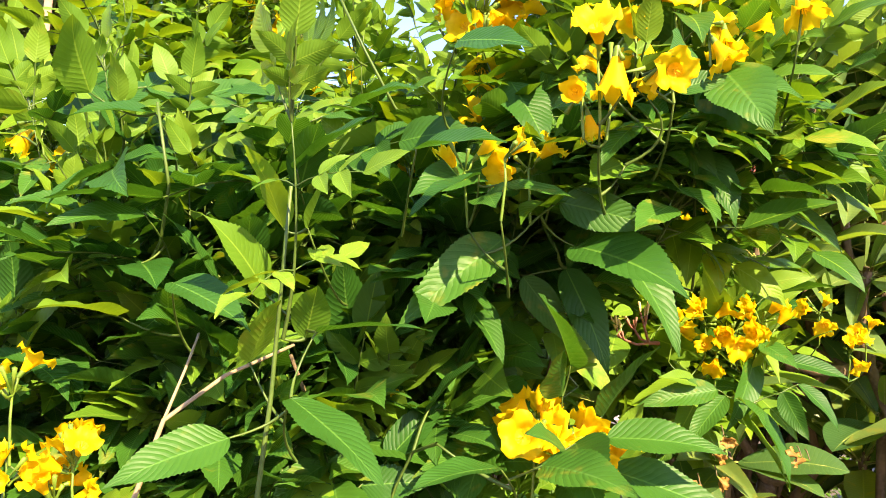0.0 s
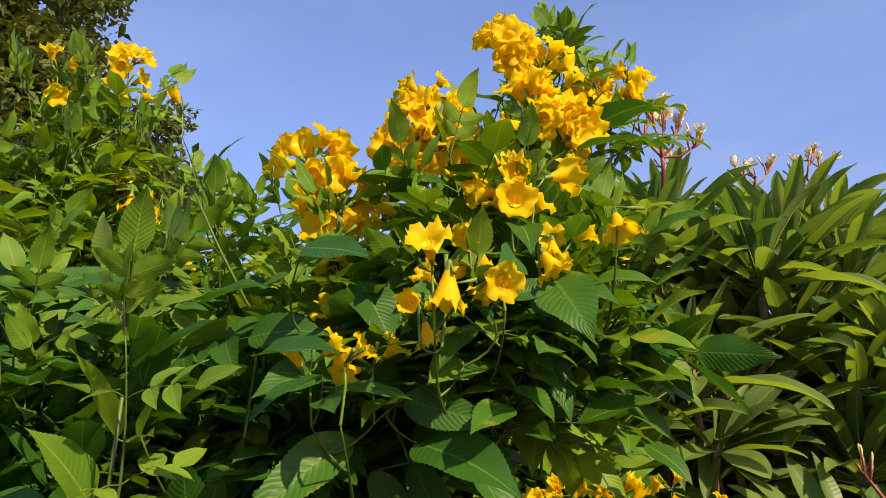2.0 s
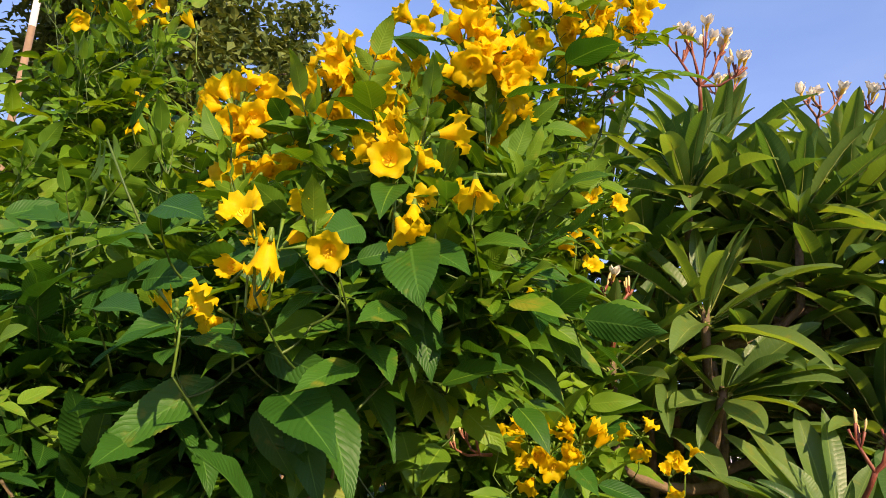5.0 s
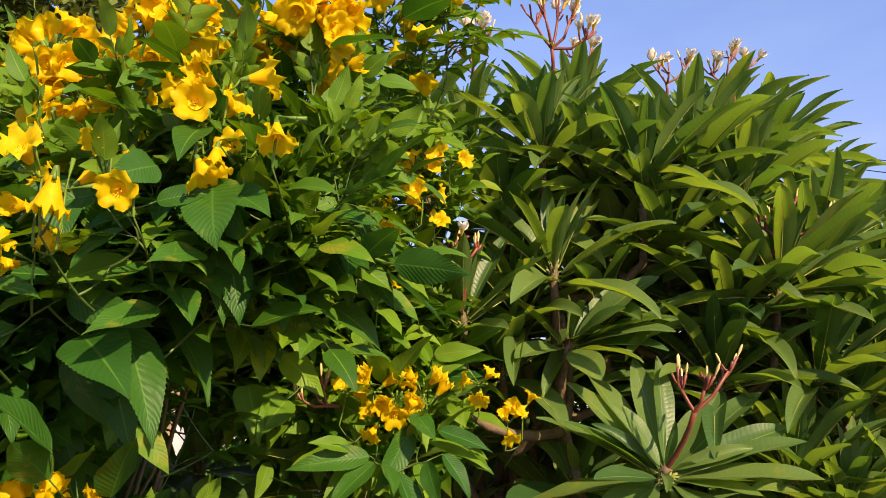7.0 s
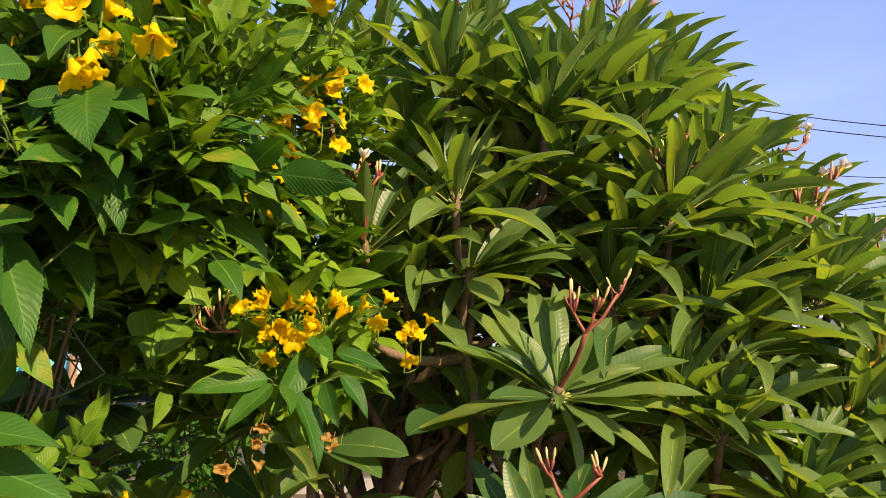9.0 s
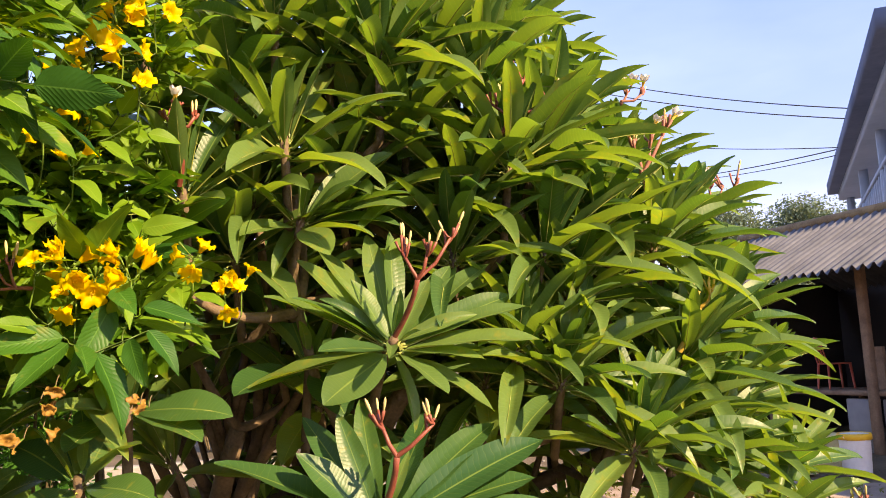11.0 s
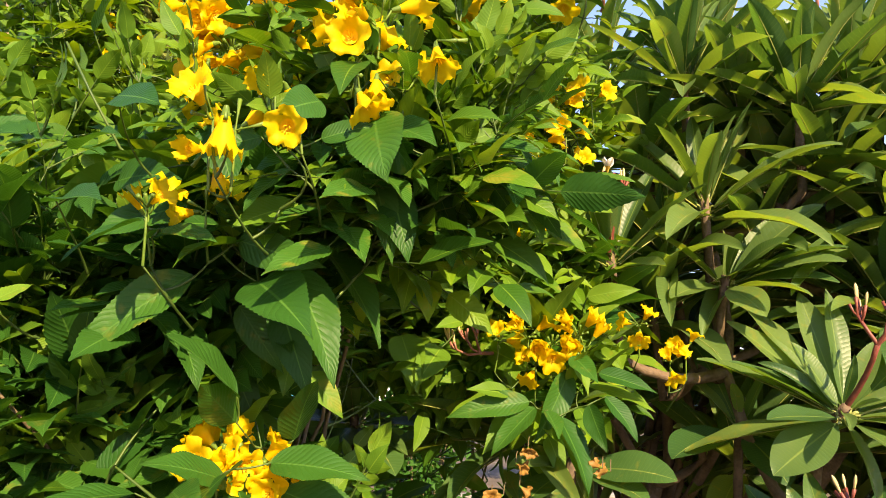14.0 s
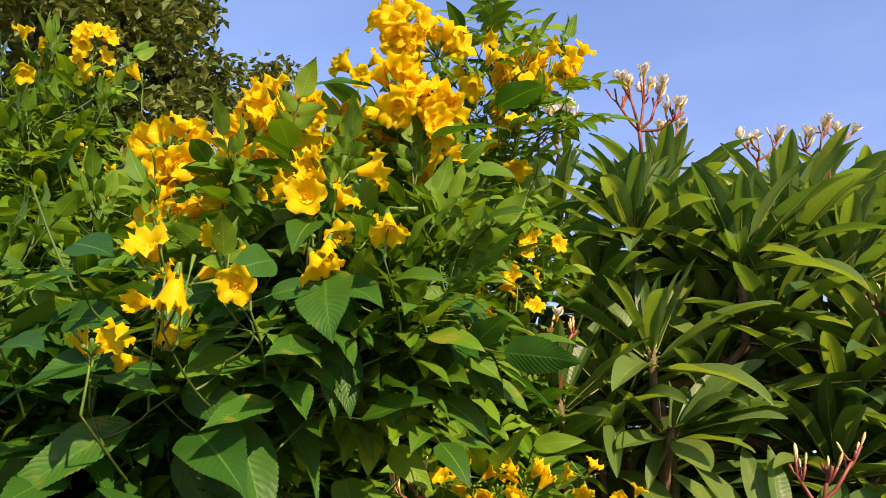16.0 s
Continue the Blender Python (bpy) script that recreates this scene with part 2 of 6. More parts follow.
def blade(length, width, droop, fold, n, teeth=0.0, shape="ovate", wave=0.0, phase=0.0, stalk=0.0):
    """A leaf blade in local space from the origin along +y, z its upper side; droop in radians along its length."""
    verts, uvs, faces = [], [], []
    y = z = 0.0
    last = 0.0
    for i in range(n + 1):
        u = i / n
        a = -droop * u * u
        du = u - last
        last = u
        y += math.cos(a) * du * length
        z += math.sin(a) * du * length
        if shape == "ovate":
            w = (u ** 0.6) * max(0.0, 1 - u) ** 1.22 / 0.315
        elif shape == "long":
            w = (u ** 0.9) * max(0.0, 1 - u) ** 0.8 / 0.309
        else:
            w = max(0.0, math.sin(math.pi * u)) ** 0.8
        if stalk and u < stalk:
            w = 0.06
        w = max(w, 0.012) * width / 2
        k = 1.0
        if teeth and 0 < i < n:
            k = 1 + teeth if i % 2 else 1 - teeth
        back = length * 0.35 / n if (teeth and i % 2) else 0.0
        rip = wave * width * math.sin(phase + u * 14)
        for s in (-1.0, -0.5, 0.0, 0.5, 1.0):
            kk = k if abs(s) == 1 else 1.0
            lift = abs(s) * w * math.sin(fold) + (rip * s * s * (1 if s > 0 else -0.8))
            verts.append((s * w * kk * math.cos(fold), y + (back if abs(s) == 1 else 0) + math.sin(-a) * lift, z + lift * math.cos(a)))
            uvs.append((0.5 + s * 0.5, u))
    for i in range(n):
        for j in range(4):
            p = i * 5 + j
            faces.append((p, p + 1, p + 6, p + 5))
    return verts, faces, uvs


def tube(points, radii, sides=6):
    """A tapered tube along points, closed at its end."""
    pts = [np.asarray(p, dtype=float) for p in points]
    verts, faces = [], []
    ref = np.array((0.31, 0.17, 0.93))
    for i, p in enumerate(pts):
        d = unit(pts[min(i + 1, len(pts) - 1)] - pts[max(i - 1, 0)])
        if abs(float(np.dot(d, ref))) > 0.95:
            ref = np.array((0.93, 0.2, 0.1))
        a = unit(np.cross(d, ref))
        b = np.cross(d, a)
        for k in range(sides):
            t = 2 * math.pi * k / sides
            verts.append(p + radii[i] * (math.cos(t) * a + math.sin(t) * b))
    for i in range(len(pts) - 1):
        for k in range(sides):
            q = (k + 1) % sides
            faces.append((i * sides + k, i * sides + q, (i + 1) * sides + q, (i + 1) * sides + k))
    verts.append(pts[-1])
    top = len(verts) - 1
    for k in range(sides):
        faces.append(((len(pts) - 1) * sides + k, (len(pts) - 1) * sides + (k + 1) % sides, top))
    return verts, faces


def bow(a, b, sag, n=5, side=0.0):
    """Points on a bow from a to b: sag lifts its middle along z, side along x."""
    a, b = np.asarray(a, dtype=float), np.asarray(b, dtype=float)
    out = []
    for i in range(n + 1):
        u = i / n
        k = 4 * u * (1 - u)
        out.append(a + (b - a) * u + np.array((side * k, 0.0, sag * k)))
    return out


def thing(name, label, category, group="", kind="", at=(0, 0, 0)):
    ob = new(name)
    ob.location = at
    return tagged(ob, label, category, group, kind)


def part(name, me, parent, label="", kind=""):
    """One mesh under a thing or a part; the mesh may be shared. Placed in world space by its vertices or by matrix_basis."""
    ob = new(name, me)
    ob.parent = parent
    return tagged(ob, label, kind=kind)


def set_pose(ob, m):
    ob.matrix_basis = Matrix([[float(c) for c in r] for r in m])
    return ob


def solid(name, b, mats, label, category, kind="", group="", smooth=False):
    ob = new(name, b.mesh(name, mats, smooth))
    return tagged(ob, label, category, group, kind)


def box(b, lo, hi, slot=0, bevel=0.0):
    """A box with chamfered upright edges."""
    (x0, y0, z0), (x1, y1, z1) = lo, hi
    c = min(bevel, (x1 - x0) * 0.3, (y1 - y0) * 0.3, (z1 - z0) * 0.3)
    if c <= 0:
        v = [(x, y, z) for z in (z0, z1) for x, y in ((x0, y0), (x1, y0), (x1, y1), (x0, y1))]
        f = [(3, 2, 1, 0), (4, 5, 6, 7)] + [(i, (i + 1) % 4, 4 + (i + 1) % 4, 4 + i) for i in range(4)]
        return b.add(v, f, None, slot)
    ring = [(x0 + c, y0), (x1 - c, y0), (x1, y0 + c), (x1, y1 - c), (x1 - c, y1), (x0 + c, y1), (x0, y1 - c), (x0, y0 + c)]
    mx, my = (x0 + x1) / 2, (y0 + y1) / 2
    v = []
    for z, s in ((z0, c), (z0 + c, 0), (z1 - c, 0), (z1, c)):
        for x, y in ring:
            v.append((x + (s if x < mx else -s), y + (s if y < my else -s), z))
    f = [tuple(range(7, -1, -1)), tuple(range(24, 32))]
    for r in range(3):
        f += [(r * 8 + i, r * 8 + (i + 1) % 8, r * 8 + 8 + (i + 1) % 8, r * 8 + 8 + i) for i in range(8)]
    return b.add(v, f, None, slot)


def lathe(b, profile, sides=24, slot=0, m=None):
    v, f = [], []
    for r, z in profile:
        for k in range(sides):
            t = 2 * math.pi * k / sides
            v.append((r * math.cos(t), r * math.sin(t), z))
    for i in range(len(profile) - 1):
        for k in range(sides):
            q = (k + 1) % sides
            f.append((i * sides + k, i * sides + q, (i + 1) * sides + q, (i + 1) * sides + k))
    return b.add(v, f, None, slot, m)


# ---- ground and distance ----
GROUND = plain_mat("dry_earth", (0.055, 0.042, 0.022), (0.165, 0.120, 0.070), 1.1, 0.9, 0.9, distance=0.03, fine=26)
GRAVEL = plain_mat("pale_gravel", (0.20, 0.145, 0.105), (0.38, 0.29, 0.22), 3.0, 0.9, 0.9, distance=0.02, fine=60)
CONCRETE = plain_mat("concrete", (0.17, 0.16, 0.15), (0.30, 0.28, 0.26), 4.0, 0.85, 0.4, distance=0.004)
RUST = plain_mat("rusty_iron", (0.045, 0.025, 0.018), (0.13, 0.06, 0.035), 14, 0.75, 0.5, 0.35, distance=0.003)
LITTER = plain_mat("dry_leaf_litter", (0.20, 0.12, 0.05), (0.42, 0.30, 0.15), 5, 0.8, 0.3, distance=0.002, glow=0.1)
WEED = plain_mat("weed_leaf", (0.10, 0.14, 0.015), (0.28, 0.26, 0.04), 3, 0.6, 0.2, distance=0.002, glow=0.3)


def ground_height(x, y):
    return 0.03 * noise.noise((x * 0.6, y * 0.6, 0.3))- 0.02


b = Build()
steps = [-900, -300, -90, -40, -20] + [-12 + i * 0.3 for i in range(85)] + [16, 22, 40, 90, 300, 900]
nx = len(steps)
b.add([(x, y + 4, ground_height(x, y + 4)) for y in steps for x in steps],
      [(j * nx + i, j * nx + i + 1, (j + 1) * nx + i + 1, (j + 1) * nx + i) for j in range(nx - 1) for i in range(nx - 1)])
solid("ground", b, [GROUND], "bare dry earth ground with litter and sparse weeds", "ground", "structure", smooth=True)

b = Build()
rows_n = 90
edge = []
for i in range(rows_n):
    u = i / (rows_n - 1)
    c = (2.0 + u * 5.6, 9.5 - u * 6.0)
    w = 1.5 + 0.25 * noise.noise((u * 6, 0.2, 0.1)) + 0.12 * noise.noise((u * 60, 0.2, 0.1))
    edge.append([(c[0] + k * w * 0.75, c[1] + k * w * 0.66) for k in (-1, -0.5, 0, 0.5, 1)])
b.add([(x, y, ground_height(x, y) + 0.005) for r in edge for x, y in r],
      [(i * 5 + j, i * 5 + j + 1, (i + 1) * 5 + j + 1, (i + 1) * 5 + j) for i in range(rows_n - 1) for j in range(4)])
solid("gravel_path", b, [GRAVEL], "pale gravel yard path in front of the shed", "path", "structure", smooth=True)

b = Build()
box(b, (-4.5, 11.2, -0.05), (2.2, 11.42, 0.16), bevel=0.02)
solid("kerb", b, [CONCRETE], "weathered pale concrete kerb beyond the frangipani", "kerb", "structure")

rnd = random.Random(5)
b = Build()
for i in range(13000):
    x, y = (rnd.gauss(1.8, 2.6), rnd.gauss(3.6, 3.0)) if i % 2 else (rnd.gauss(1.5, 0.9), rnd.gauss(3.2, 0.9))
    s = rnd.uniform(0.02, 0.07)
    v, f, uv = blade(s, s * 0.5, rnd.uniform(-0.9, 0.9), 0.3, 3, shape="oval")
    m = np.asarray(pose(x, y, ground_height(x, y) + rnd.uniform(0.004, 0.02), rnd.uniform(-25, 25), rnd.uniform(-25, 25), rnd.uniform(0, 360)))
    b.add(v, f, uv, 0, m)
solid("leaf_litter", b, [LITTER], "scattered dry brown fallen leaves on the earth", "leaf litter", "stuff", smooth=True)

b = Build()
for i in range(12500):
    cx, cy = (rnd.gauss(2.0, 1.8), rnd.gauss(4.2, 1.8)) if i % 3 == 0 else (rnd.gauss(1.1, 0.9), rnd.gauss(3.0, 0.7)) if i % 3 == 1 else (rnd.gauss(0.3, 1.0), rnd.gauss(4.6, 1.6))
    if cy < 1.2:
        continue
    if noise.noise((cx * 0.8, cy * 0.8, 4.0)) < -0.22:
        continue
    for k in range(rnd.randint(5, 11)):
        s = rnd.uniform(0.025, 0.085)
        w = s * rnd.uniform(0.12, 0.3)
        b.add([(0, 0, 0), (-w, s * 0.5, 0.12 * s), (0, s * 0.55, 0.02 * s), (w, s * 0.5, 0.12 * s), (0, s, -0.2 * s)], [(0, 2, 1), (0, 3, 2), (1, 2, 4), (2, 3, 4)], None, rnd.randrange(2),
              np.asarray(pose(cx + rnd.gauss(0, 0.05), cy + rnd.gauss(0, 0.05), ground_height(cx, cy) + rnd.uniform(0, 0.05), rnd.uniform(5, 75), 0, rnd.uniform(0, 360))))
GREEN_WEED = plain_mat("green_weed_leaf", (0.09, 0.10, 0.014), (0.23, 0.195, 0.034), 3, 0.6, 0.2, distance=0.002, glow=0.3)
solid("weeds", b, [WEED, GREEN_WEED], "low yellowish green weeds growing in dry soil", "weeds", "stuff", smooth=True)

b = Build()
for i in range(260):
    x, y, s = rnd.uniform(-1.5, 6.5), 2.0 + 8 * rnd.random(), rnd.uniform(0.008, 0.035)
    v = [(s * rnd.uniform(0.6, 1.2) * math.cos(a) * k, s * rnd.uniform(0.6, 1.2) * math.sin(a) * k, z * s) for z, k in ((-0.3, 0.9), (0.25, 1.0), (0.55, 0.5)) for a in (0.3, 1.5, 2.7, 3.8, 5.1)]
    f = [(r * 5 + j, r * 5 + (j + 1) % 5, r * 5 + 5 + (j + 1) % 5, r * 5 + 5 + j) for r in range(2) for j in range(5)] + [(10, 11, 12, 13, 14)]
    b.add(v, f, None, 0, np.asarray(pose(x, y, ground_height(x, y), 0, 0, rnd.uniform(0, 360))))
solid("stones", b, [CONCRETE], "small grey stones scattered over the earth", "stones", "stuff")

# A rusty wheel on its axle, lying tilted on the ground.
wheel = thing("iron_wheel", "rusty iron disc wheel on a short axle lying on the earth", "wheel", at=(2.856, 3.928, 0.12))
b = Build()
lathe(b, [(0.012, -0.012), (0.10, -0.015), (0.125, -0.022), (0.135, -0.010), (0.135, 0.006), (0.122, 0.012), (0.09, 0.004), (0.055, 0.012), (0.05, 0.03), (0.024, 0.034), (0.012, 0.034)], 32)
disc = part("disc", b.mesh("disc", [RUST]), wheel, "dark rusty dished iron disc")
b = Build()
v, f = tube([(0, 0, 0.0), (0, 0, 0.1), (0, 0, 0.23)], [0.02, 0.02, 0.02], 12)
b.add(v, f)
axle = part("axle", b.mesh("axle", [LITTER]), wheel, "pale rust-brown axle pipe")
wheel.rotation_euler = Vector((-0.72, -0.62, -0.12)).to_track_quat("Z", "Y").to_euler()
wheel.scale = (0.85, 0.85, 0.85)

b = Build()
box(b, (-0.042, -0.06, 0), (0.042, 0.06, 0.15), bevel=0.012)
PALE_BRICK = plain_mat("pale_pinkish_brick", (0.26, 0.19, 0.14), (0.48, 0.37, 0.30), 18, 0.85, 0.7, distance=0.004)
block = solid("brick_block", b, [PALE_BRICK], "small upright pale pinkish block on the earth", "block")
block.matrix_basis = pose(3.146, 3.467, -0.01, 0, 3, 24)

# ---- far trees and left background tree ----
def leaf_crown(b, clumps, leaf, seed, per=60, slot=0, n=2):
    """Small bent leaves in clumps: (x, y, z, radius) each."""
    r = random.Random(seed)
    for cx, cy, cz, cr in clumps:
        for k in range(per):
            d = unit((r.gauss(0, 1), r.gauss(0, 1), r.gauss(0, 1) * 0.8)) * cr * r.random() ** 0.45
            s = leaf * r.uniform(0.6, 1.3)
            w = s * 0.56
            m = frame_of((cx + d[0], cy + d[1], cz + d[2]), (r.gauss(0, 1), r.gauss(0, 1), r.gauss(-0.2, 0.6)), (r.gauss(0, 0.5), r.gauss(0, 0.5), 1))
            b.add([(0, 0, 0), (-w / 2, s * 0.45, 0.1 * s), (0, s * 0.5, 0), (w / 2, s * 0.45, 0.1 * s), (0, s, -0.1 * s)],
                  [(0, 2, 1), (0, 3, 2), (1, 2, 4), (2, 3, 4)], [(0.5, 0), (0, 0.45), (0.5, 0.5), (1, 0.45), (0.5, 1)], slot, m)


def broadleaf_tree(name, label, base, height, spread, seed, leaf, per, mat, clump=0.55, limbs=11, low=0.35, trunk=0.16, bark=None):
    r = random.Random(seed)
    t = thing(name, label, "tree", at=base)
    tb, clumps = Build(), []
    lean = [(0, 0, -0.2), (0.05, 0.02, height * 0.3), (0.12 * spread, 0.0, height * 0.62), (0.05, 0.05, height * 0.95)]
    pts = []
    for i in range(len(lean) - 1):
        for k in range(4):
            u = k / 4
            pts.append(np.array(lean[i]) * (1 - u) + np.array(lean[i + 1]) * u)
    pts.append(np.array(lean[-1]))
    n = len(pts)
    v, f = tube(pts, [trunk * (1 - 0.88 * i / (n - 1)) for i in range(n)], 9)
    tb.add(v, f)
    for i in range(limbs):
        h = low + (1 - low) * (i + r.random() * 0.6) / limbs
        k = min(n - 2, int(h * (n - 1)))
        a = i * 2.4 + r.uniform(-0.4, 0.4)
        reach = spread * (1.05 - 0.75 * ((h - low) / (1 - low)) ** 1.6) * r.uniform(0.7, 1.1)
        start = pts[k]
        end = start + np.array((math.cos(a) * reach, math.sin(a) * reach, reach * r.uniform(0.25, 0.75)))
        path = bow(start, end, 0.12 * reach, 6, r.uniform(-0.1, 0.1) * reach)
        v, f = tube(path, [trunk * 0.38 * (1 - 0.85 * j / 6) for j in range(7)], 6)
        tb.add(v, f)
        for j in range(2, 7):
            for q in range(3):
                off = np.array((r.gauss(0, 1), r.gauss(0, 1), r.gauss(0.1, 0.7))) * spread * 0.17
                p = path[j] + off
                v, f = tube([path[j], path[j] + off * 0.5 + np.array((0, 0, 0.05)), p], [trunk * 0.1, trunk * 0.07, trunk * 0.03], 4)
                tb.add(v, f)
                clumps.append((p[0], p[1], p[2], clump * r.uniform(0.55, 1.15)))
    for q in range(6):
        clumps.append((pts[-1][0] + r.gauss(0, 0.2 * spread), pts[-1][1] + r.gauss(0, 0.2 * spread), height * r.uniform(0.85, 1.0), clump))
    part("trunk", tb.mesh("trunk", [bark or DARK_BARK]), t)
    cb = Build()
    leaf_crown(cb, clumps, leaf, seed + 1, per)
    part("crown", cb.mesh("crown", [mat], False), t, "dense crown of small leaves", "stuff")
    return t


broadleaf_tree("broadleaf_tree", "tall dark green broadleaf tree with brown limbs", (-3.95, 8.2, 0), 9.6, 2.4, 11, 0.14, 190, FAR_LEAF, 0.44, 17, 0.12)
broadleaf_tree("broadleaf_tree", "slim grey green tree rising behind the shrubs", (-2.65, 11.6, 0), 8.6, 0.8, 23, 0.15, 110, FAR_LEAF, 0.36, 13, 0.25, 0.12)
broadleaf_tree("broadleaf_tree", "dark green broadleaf tree with drooping branches", (-8.5, 8.0, 0), 8.5, 3.0, 31, 0.15, 70, FAR_LEAF, 0.6, 14, 0.15)
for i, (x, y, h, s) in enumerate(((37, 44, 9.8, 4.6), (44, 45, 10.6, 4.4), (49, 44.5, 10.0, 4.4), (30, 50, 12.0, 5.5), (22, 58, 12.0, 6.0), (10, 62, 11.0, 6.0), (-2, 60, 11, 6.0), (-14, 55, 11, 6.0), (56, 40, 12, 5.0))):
    broadleaf_tree("distant_tree", "far grey green tree with haze tinted into its leaves", (x, y, 0), h, s, 50 + i, 0.30 if i < 3 else 0.45, 200 if i < 3 else 40, HAZE_LEAF, 1.8, 13 if i < 3 else 8, 0.2, 0.25)


def bush(name, label, at, size, seed, leaf, count, mat):
    """A low bush of stems and small leaves."""
    r = random.Random(seed)
    t = thing(name, label, "bush", at=at)
    sb, clumps = Build(), []
    for i in range(14):
        a = r.uniform(0, 6.28)
        e = np.array((math.cos(a) * size[0] * r.uniform(0.1, 0.9), math.sin(a) * size[1] * r.uniform(0.1, 0.9), size[2] * r.uniform(0.6, 1.0)))
        path = bow((0.1 * math.cos(a), 0.1 * math.sin(a), -0.05), e, 0.1, 5)
        v, f = tube(path, [0.018 * (1 - 0.8 * j / 5) for j in range(6)], 5)
        sb.add(v, f)
        for j in range(1, 6):
            clumps.append((*path[j], 0.26))
            clumps.append((*(path[j] + np.array((r.gauss(0, 0.2), r.gauss(0, 0.2), r.gauss(0, 0.15)))), 0.22))
    part("wood", sb.mesh("wood", [BROWN_STEM]), t, kind="stuff")
    cb = Build()
    leaf_crown(cb, clumps, leaf, seed, count)
    part("foliage", cb.mesh("foliage", [mat], False), t, kind="stuff")
    return t


for i, (x, y, sx, sy, sz) in enumerate(((-1.9, 6.6, 0.8, 0.7, 1.5), (-3.4, 6.2, 0.9, 0.8, 1.7), (-4.9, 5.4, 1.0, 0.8, 1.8), (-2.9, 9.6, 1.1, 0.8, 2.2), (-0.6, 14.2, 1.5, 0.9, 3.0), (1.6, 14.6, 1.6, 0.9, 3.2), (3.6, 13.8, 1.5, 0.9, 3.0), (5.6, 13.0, 1.2, 0.9, 2.6))):
    bush("bush", "sunlit yellow green bush in the yard behind", (x, y, 0), (sx, sy, sz), 70 + i, 0.11, 22, LEAF_MASS)

for i, (x, y, sx, sy, sz) in enumerate(((-1.0, 3.3, 0.4, 0.3, 0.75), (-0.45, 3.1, 0.35, 0.3, 0.60), (0.1, 3.4, 0.35, 0.3, 0.50), (-1.6, 3.7, 0.45, 0.4, 0.95), (-0.95, 6.3, 0.6, 0.5, 2.0), (-0.25, 6.6, 0.5, 0.4, 1.8))):
    bush("bush", "dark green leafy undergrowth behind the shrubs", (x, y, 0), (sx, sy, sz), 90 + i, 0.085, 30, LEAF)

# ---- shed, yard things and house on the right ----
TIN = plain_mat("corrugated_roofing", (0.070, 0.074, 0.088), (0.150, 0.154, 0.172), 2.2, 0.75, 0.4, distance=0.004)
# Back and side walls of the shed share one near-black brown.
DARK_WALL = plain_mat("dark_shed_wall", (0.030, 0.026, 0.024), (0.065, 0.055, 0.05), 1.5, 0.85, 0.3)
WOOD = plain_mat("weathered_wood", (0.16, 0.10, 0.06), (0.32, 0.21, 0.13), 6, 0.75, 0.5)
RENDER = plain_mat("grey_wall_render", (0.22, 0.21, 0.21), (0.34, 0.32, 0.31), 1.2, 0.85, 0.3)
HOUSE_WALL = plain_mat("pale_house_wall", (0.36, 0.42, 0.49), (0.48, 0.54, 0.61), 0.8, 0.8, 0.2)
EAVE = plain_mat("grey_eave", (0.10, 0.13, 0.19), (0.17, 0.20, 0.27), 1.0, 0.8, 0.2)
RED_PLASTIC = plain_mat("red_plastic", (0.36, 0.06, 0.035), (0.48, 0.10, 0.05), 4, 0.45, 0.1)
WHITE_PLASTIC = plain_mat("white_plastic", (0.62, 0.58, 0.52), (0.74, 0.70, 0.63), 5, 0.4, 0.1)
YELLOW_PLASTIC = plain_mat("yellow_plastic", (0.70, 0.38, 0.02), (0.80, 0.48, 0.03), 5, 0.4, 0.1)
CREAM_PLASTIC = plain_mat("cream_plastic", (0.60, 0.50, 0.22), (0.72, 0.62, 0.32), 5, 0.45, 0.1)
BLACK_RUBBER = plain_mat("black_rubber", (0.012, 0.012, 0.012), (0.03, 0.03, 0.03), 8, 0.6, 0.2)
TEAL_CLOTH = plain_mat("turquoise_tarpaulin", (0.03, 0.25, 0.34), (0.08, 0.38, 0.46), 3, 0.5, 0.4, distance=0.01)
WHITE_CLOTH = plain_mat("white_sheeting", (0.36, 0.36, 0.38), (0.52, 0.52, 0.53), 4, 0.6, 0.3)

shed = thing("open_shed", "open-fronted shed with a grey corrugated roof on wooden posts", "shed")
b = Build()
x0, x1, y0, y1, z0, z1 = 7.95, 9.6, 1.5, 10.6, 2.12, 3.02
ny, nxs = 300, 6
for sgn in (0, 1):
    v = []
    for i in range(ny + 1):
        y = y0 + (y1 - y0) * i / ny
        h = 0.038 * math.sin(i / ny * (y1 - y0) / 0.145 * 2 * math.pi)
        for j in range(nxs + 1):
            u = j / nxs
            x = x0 + (x1 - x0) * u if sgn == 0 else x1 + (x1 - x0) * 1.2 * u
            z = z0 + (z1 - z0) * u if sgn == 0 else z1 - (z1 - z0) * u
            v.append((x, y, z + h + (0.012 if (j < 3 and sgn == 0) else 0.0)))
    b.add(v, [(i * (nxs + 1) + j, i * (nxs + 1) + j + 1, (i + 1) * (nxs + 1) + j + 1, (i + 1) * (nxs + 1) + j) for i in range(ny) for j in range(nxs)])
part("roof", b.mesh("roof", [TIN]), shed, "weathered dark grey corrugated sheets")
b = Build()
v, f = tube([(x1, y0, z1 + 0.03), (x1, y1, z1 + 0.03)], [0.07, 0.07], 10)
b.add(v, f)
part("ridge_cap", b.mesh("ridge_cap", [LITTER]), shed, "faded brownish ridge cap")
for y in (2.0, 4.6, 7.55, 10.2):
    b = Build()
    box(b, (8.7, y - 0.05, -0.1), (8.8, y + 0.05, 2.5), bevel=0.01)
    part("post", b.mesh("post", [WOOD]), shed)
b = Build()
